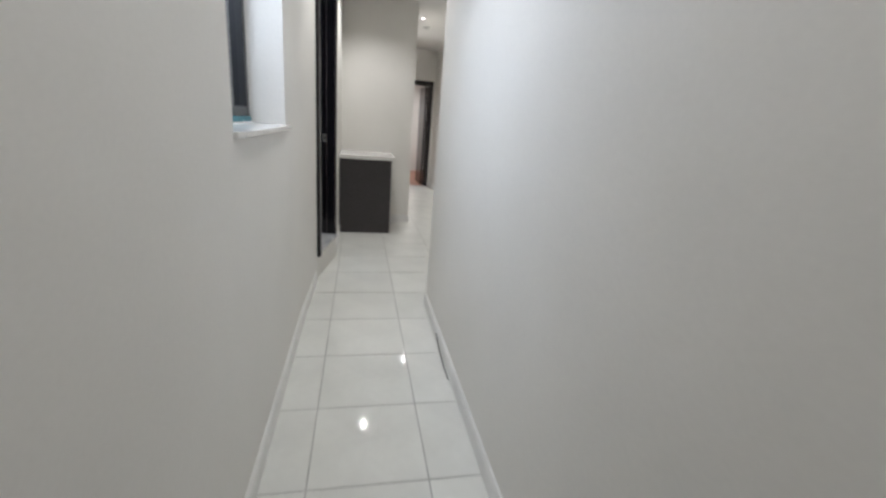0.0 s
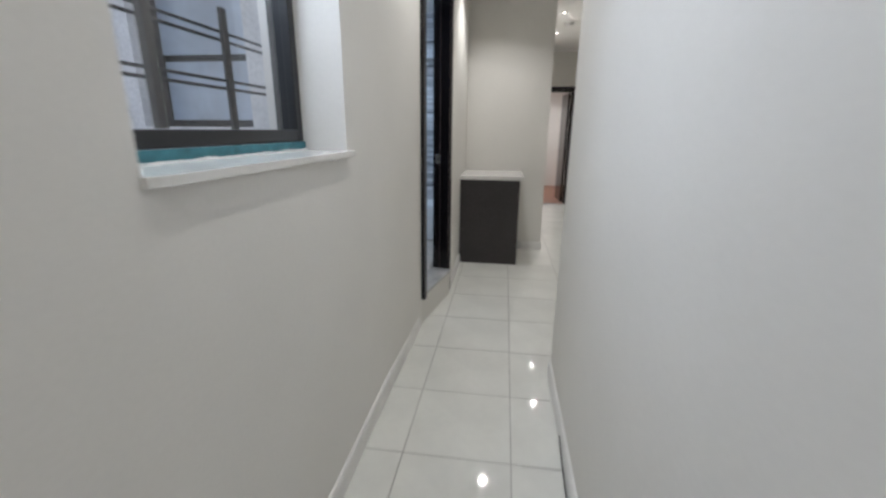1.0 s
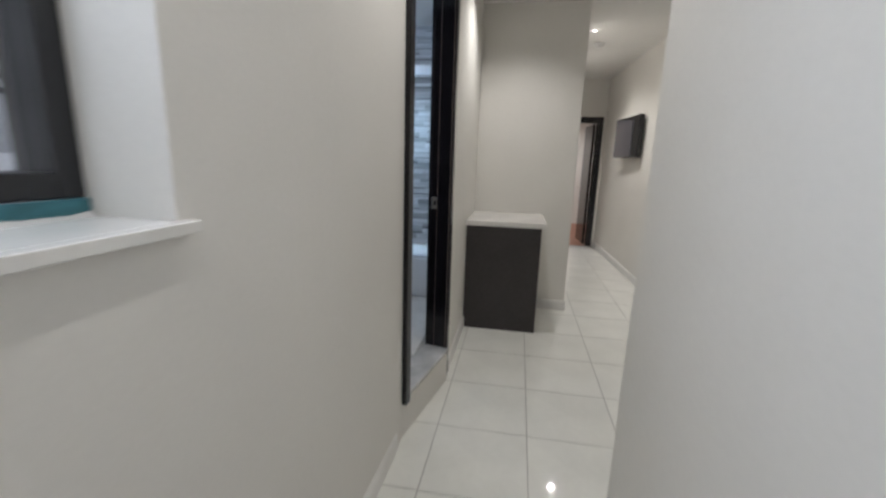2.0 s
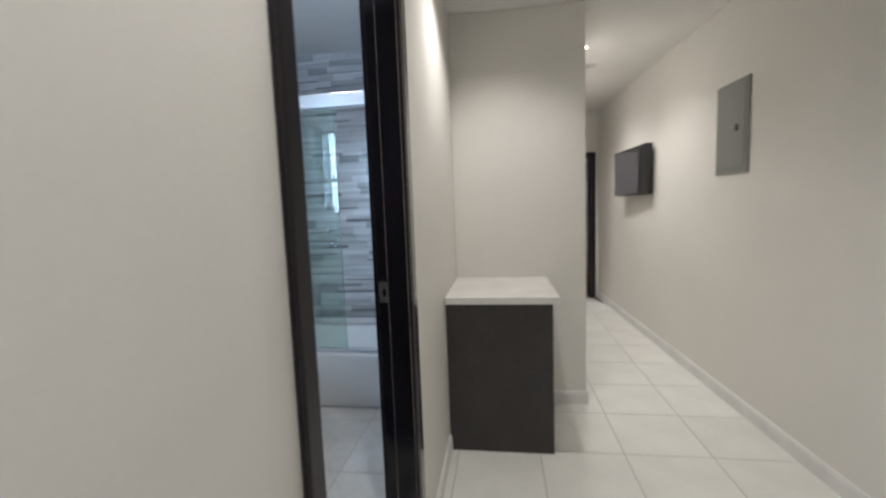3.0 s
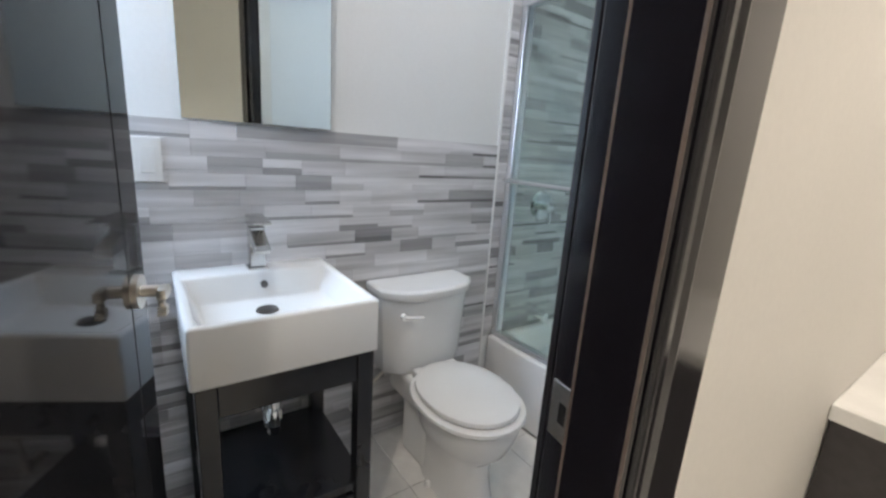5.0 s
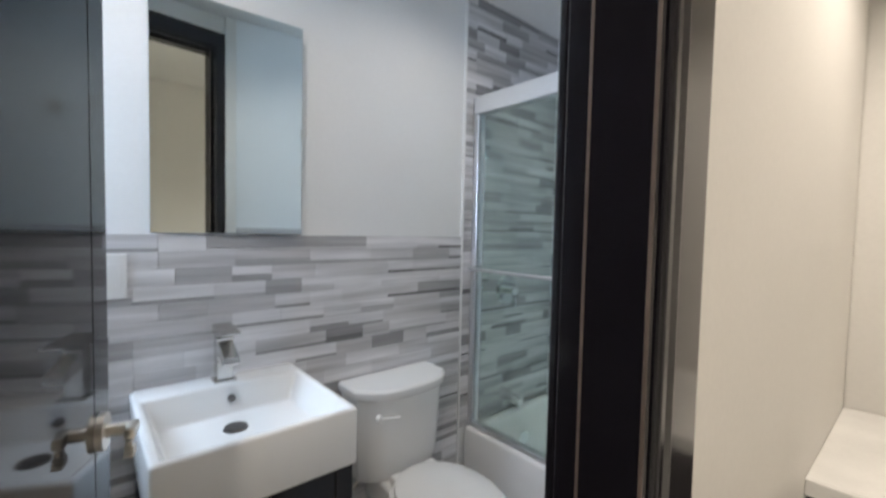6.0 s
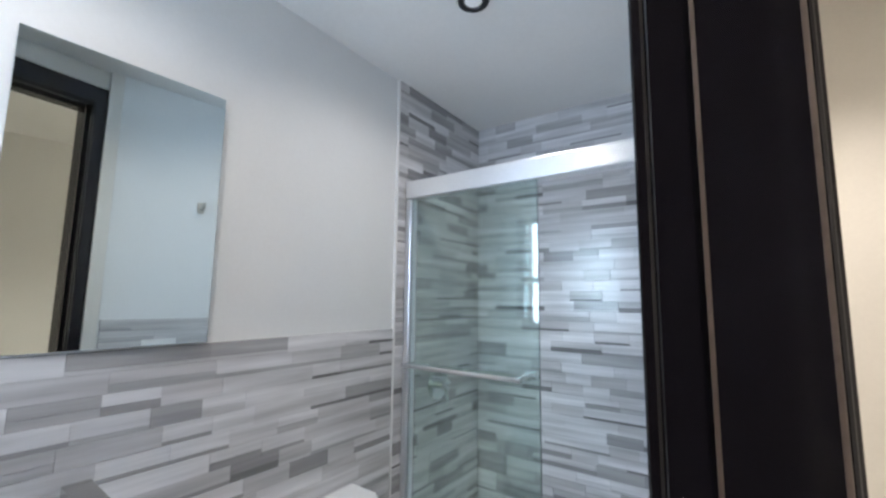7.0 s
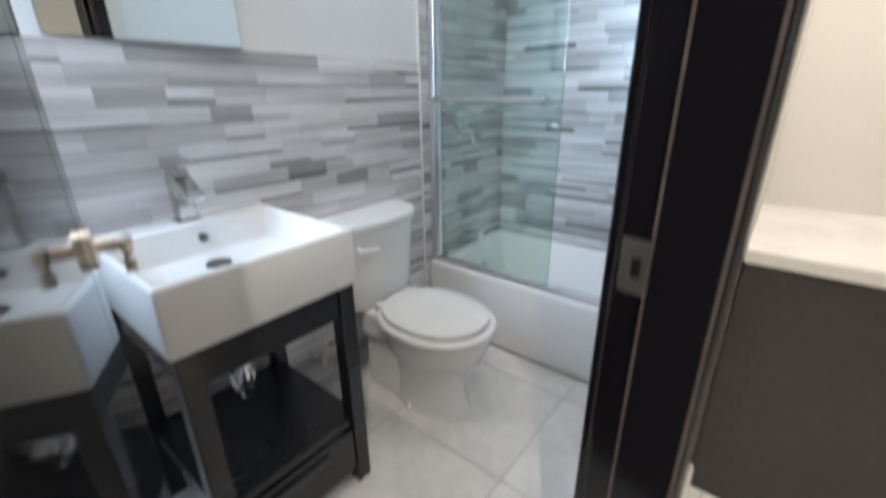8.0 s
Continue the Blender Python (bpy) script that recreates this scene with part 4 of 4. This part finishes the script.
def strip_mesh(length, height, depth, mat=None):
    key = (round(length, 3), height, depth, mat is None)
    if key not in strip_meshes:
        strip_meshes[key] = shared_mesh("strip_tile", box(-length / 2 + 0.0002, -depth, -height / 2 + 0.0002, length / 2 - 0.0002, 0.0, height / 2 - 0.0002, 0.0006, seg=1), mat or STRIP)
    return strip_meshes[key]


def clad(parent, start, along, length, z0, z1, turn):
    """Rows of strips on an upright face; local -y faces the room."""
    rng = random.Random(int(abs(start[0] * 1000) + abs(start[1] * 100)))
    z = z1
    while z > z0 + 0.005:
        h = min(ROW, z - z0)
        at = 0.0
        first = True
        while at < length - 0.004:
            w = rng.choice(LENGTHS)
            if first:
                w, first = rng.choice((0.06, 0.11, 0.17)), False
            if length - at - w < 0.05:
                w = length - at
            kind = rng.random()
            cx, cy = start[0] + along[0] * (at + w / 2), start[1] + along[1] * (at + w / 2)
            d = rng.choice((0.0075, 0.0082, 0.0090))
            if kind < 0.40 or h < 0.03:
                piece("strip_tile", strip_mesh(w, h, d), parent, pose(cx, cy, z - h / 2, 0, 0, turn))
            else:
                thin = 0.010 if kind < 0.72 else 0.021
                piece("strip_tile", strip_mesh(w, h - thin, d), parent, pose(cx, cy, z - (h - thin) / 2, 0, 0, turn))
                piece("strip_tile", strip_mesh(w, thin, 0.0075, STRIP_THIN), parent, pose(cx, cy, z - h + thin / 2, 0, 0, turn))
            at += w
        z -= h


sink_bed = structure("sink_wall_tiling", box(SINK_X, 3.802, BATH_Z, SINK_X + 0.003, 5.129, 1.447), STRIP_BED, "grey and white stacked strip tiles behind the basin", "wall tiles")
clad(sink_bed, (SINK_X + 0.002, 3.805), (0, 1), 1.324, BATH_Z, 1.447, 90)
door_bed = structure("door_wall_tiling", box(-0.3155, 4.347, BATH_Z, -0.3125, 5.169, 1.447), STRIP_BED, "grey strip tiles on the inner door wall", "wall tiles")
clad(door_bed, (-0.3145, 5.169), (0, -1), 0.820, BATH_Z, 1.447, -90)
side_bed = structure("shower_side_tiling", box(SINK_X, 5.141, TUB_Z - 0.01, SINK_X + 0.003, 5.829, BATH_TOP), STRIP_BED, "grey strip tiles on the shower side wall", "wall tiles")
clad(side_bed, (SINK_X + 0.002, 5.141), (0, 1), 0.687, TUB_Z + 0.001, BATH_TOP, 90)
clad(bpy.data.objects["bathroom_wall_back"], (SINK_X + 0.012, 5.8295), (1, 0), 1.095, TUB_Z + 0.001, BATH_TOP, 0)

# painted bricks across the light well
brick_me = shared_mesh("brick", box(-0.1025, -0.010, -0.031, 0.1025, 0.0, 0.031, 0.004, seg=1), BRICK)
well_side = bpy.data.objects["well_wall_side"]
for k in range(17):
    z = 1.28 + k * 0.0755
    off = 0.108 if k % 2 else 0.0
    for q in range(17):
        piece("brick", brick_me, well_wall, pose(-4.5, 3.6 + q * 0.2155 + off, z, 0, random.uniform(-0.4, 0.4), 90))
    for q in range(3):
        x = -2.09 + q * 0.2155 + off
        if x < BX0 - 0.10:
            piece("brick", brick_me, well_side, pose(x, 3.16, z, 0, random.uniform(-0.4, 0.4), 0))

# loose cable end at the foot of the hall wall
tagged(part("cable", tube([(0.541, 2.10, 0.004), (0.540, 2.2, 0.004), (0.543, 2.30, 0.004), (0.5445, 2.38, 0.012), (0.5445, 2.46, 0.03), (0.5445, 2.52, 0.055)], 0.0028, sides=8), BLACK_PLASTIC), "thin dark cable lying along the baseboard", "cable")

# uneven caulk under the teal strip
rng = random.Random(7)
rings = []
y = WY0 + 0.004
while y < WY1 - 0.004:
    h = 0.004 + 0.011 * max(0.0, noise.noise(Vector((y * 9, 0.3, 0)))) + rng.uniform(0, 0.002)
    rings.append([(-0.4618, y, WZ0 + 0.0062), (-0.4618, y, WZ0 + 0.0064 + h), (-0.458, y, WZ0 + 0.0063 + h * 0.7), (-0.450, y, WZ0 + 0.0062)])
    y += 0.012
tagged(part("caulk_bead", loft(rings), TRIM), "uneven white caulk along the window sill", "caulk")
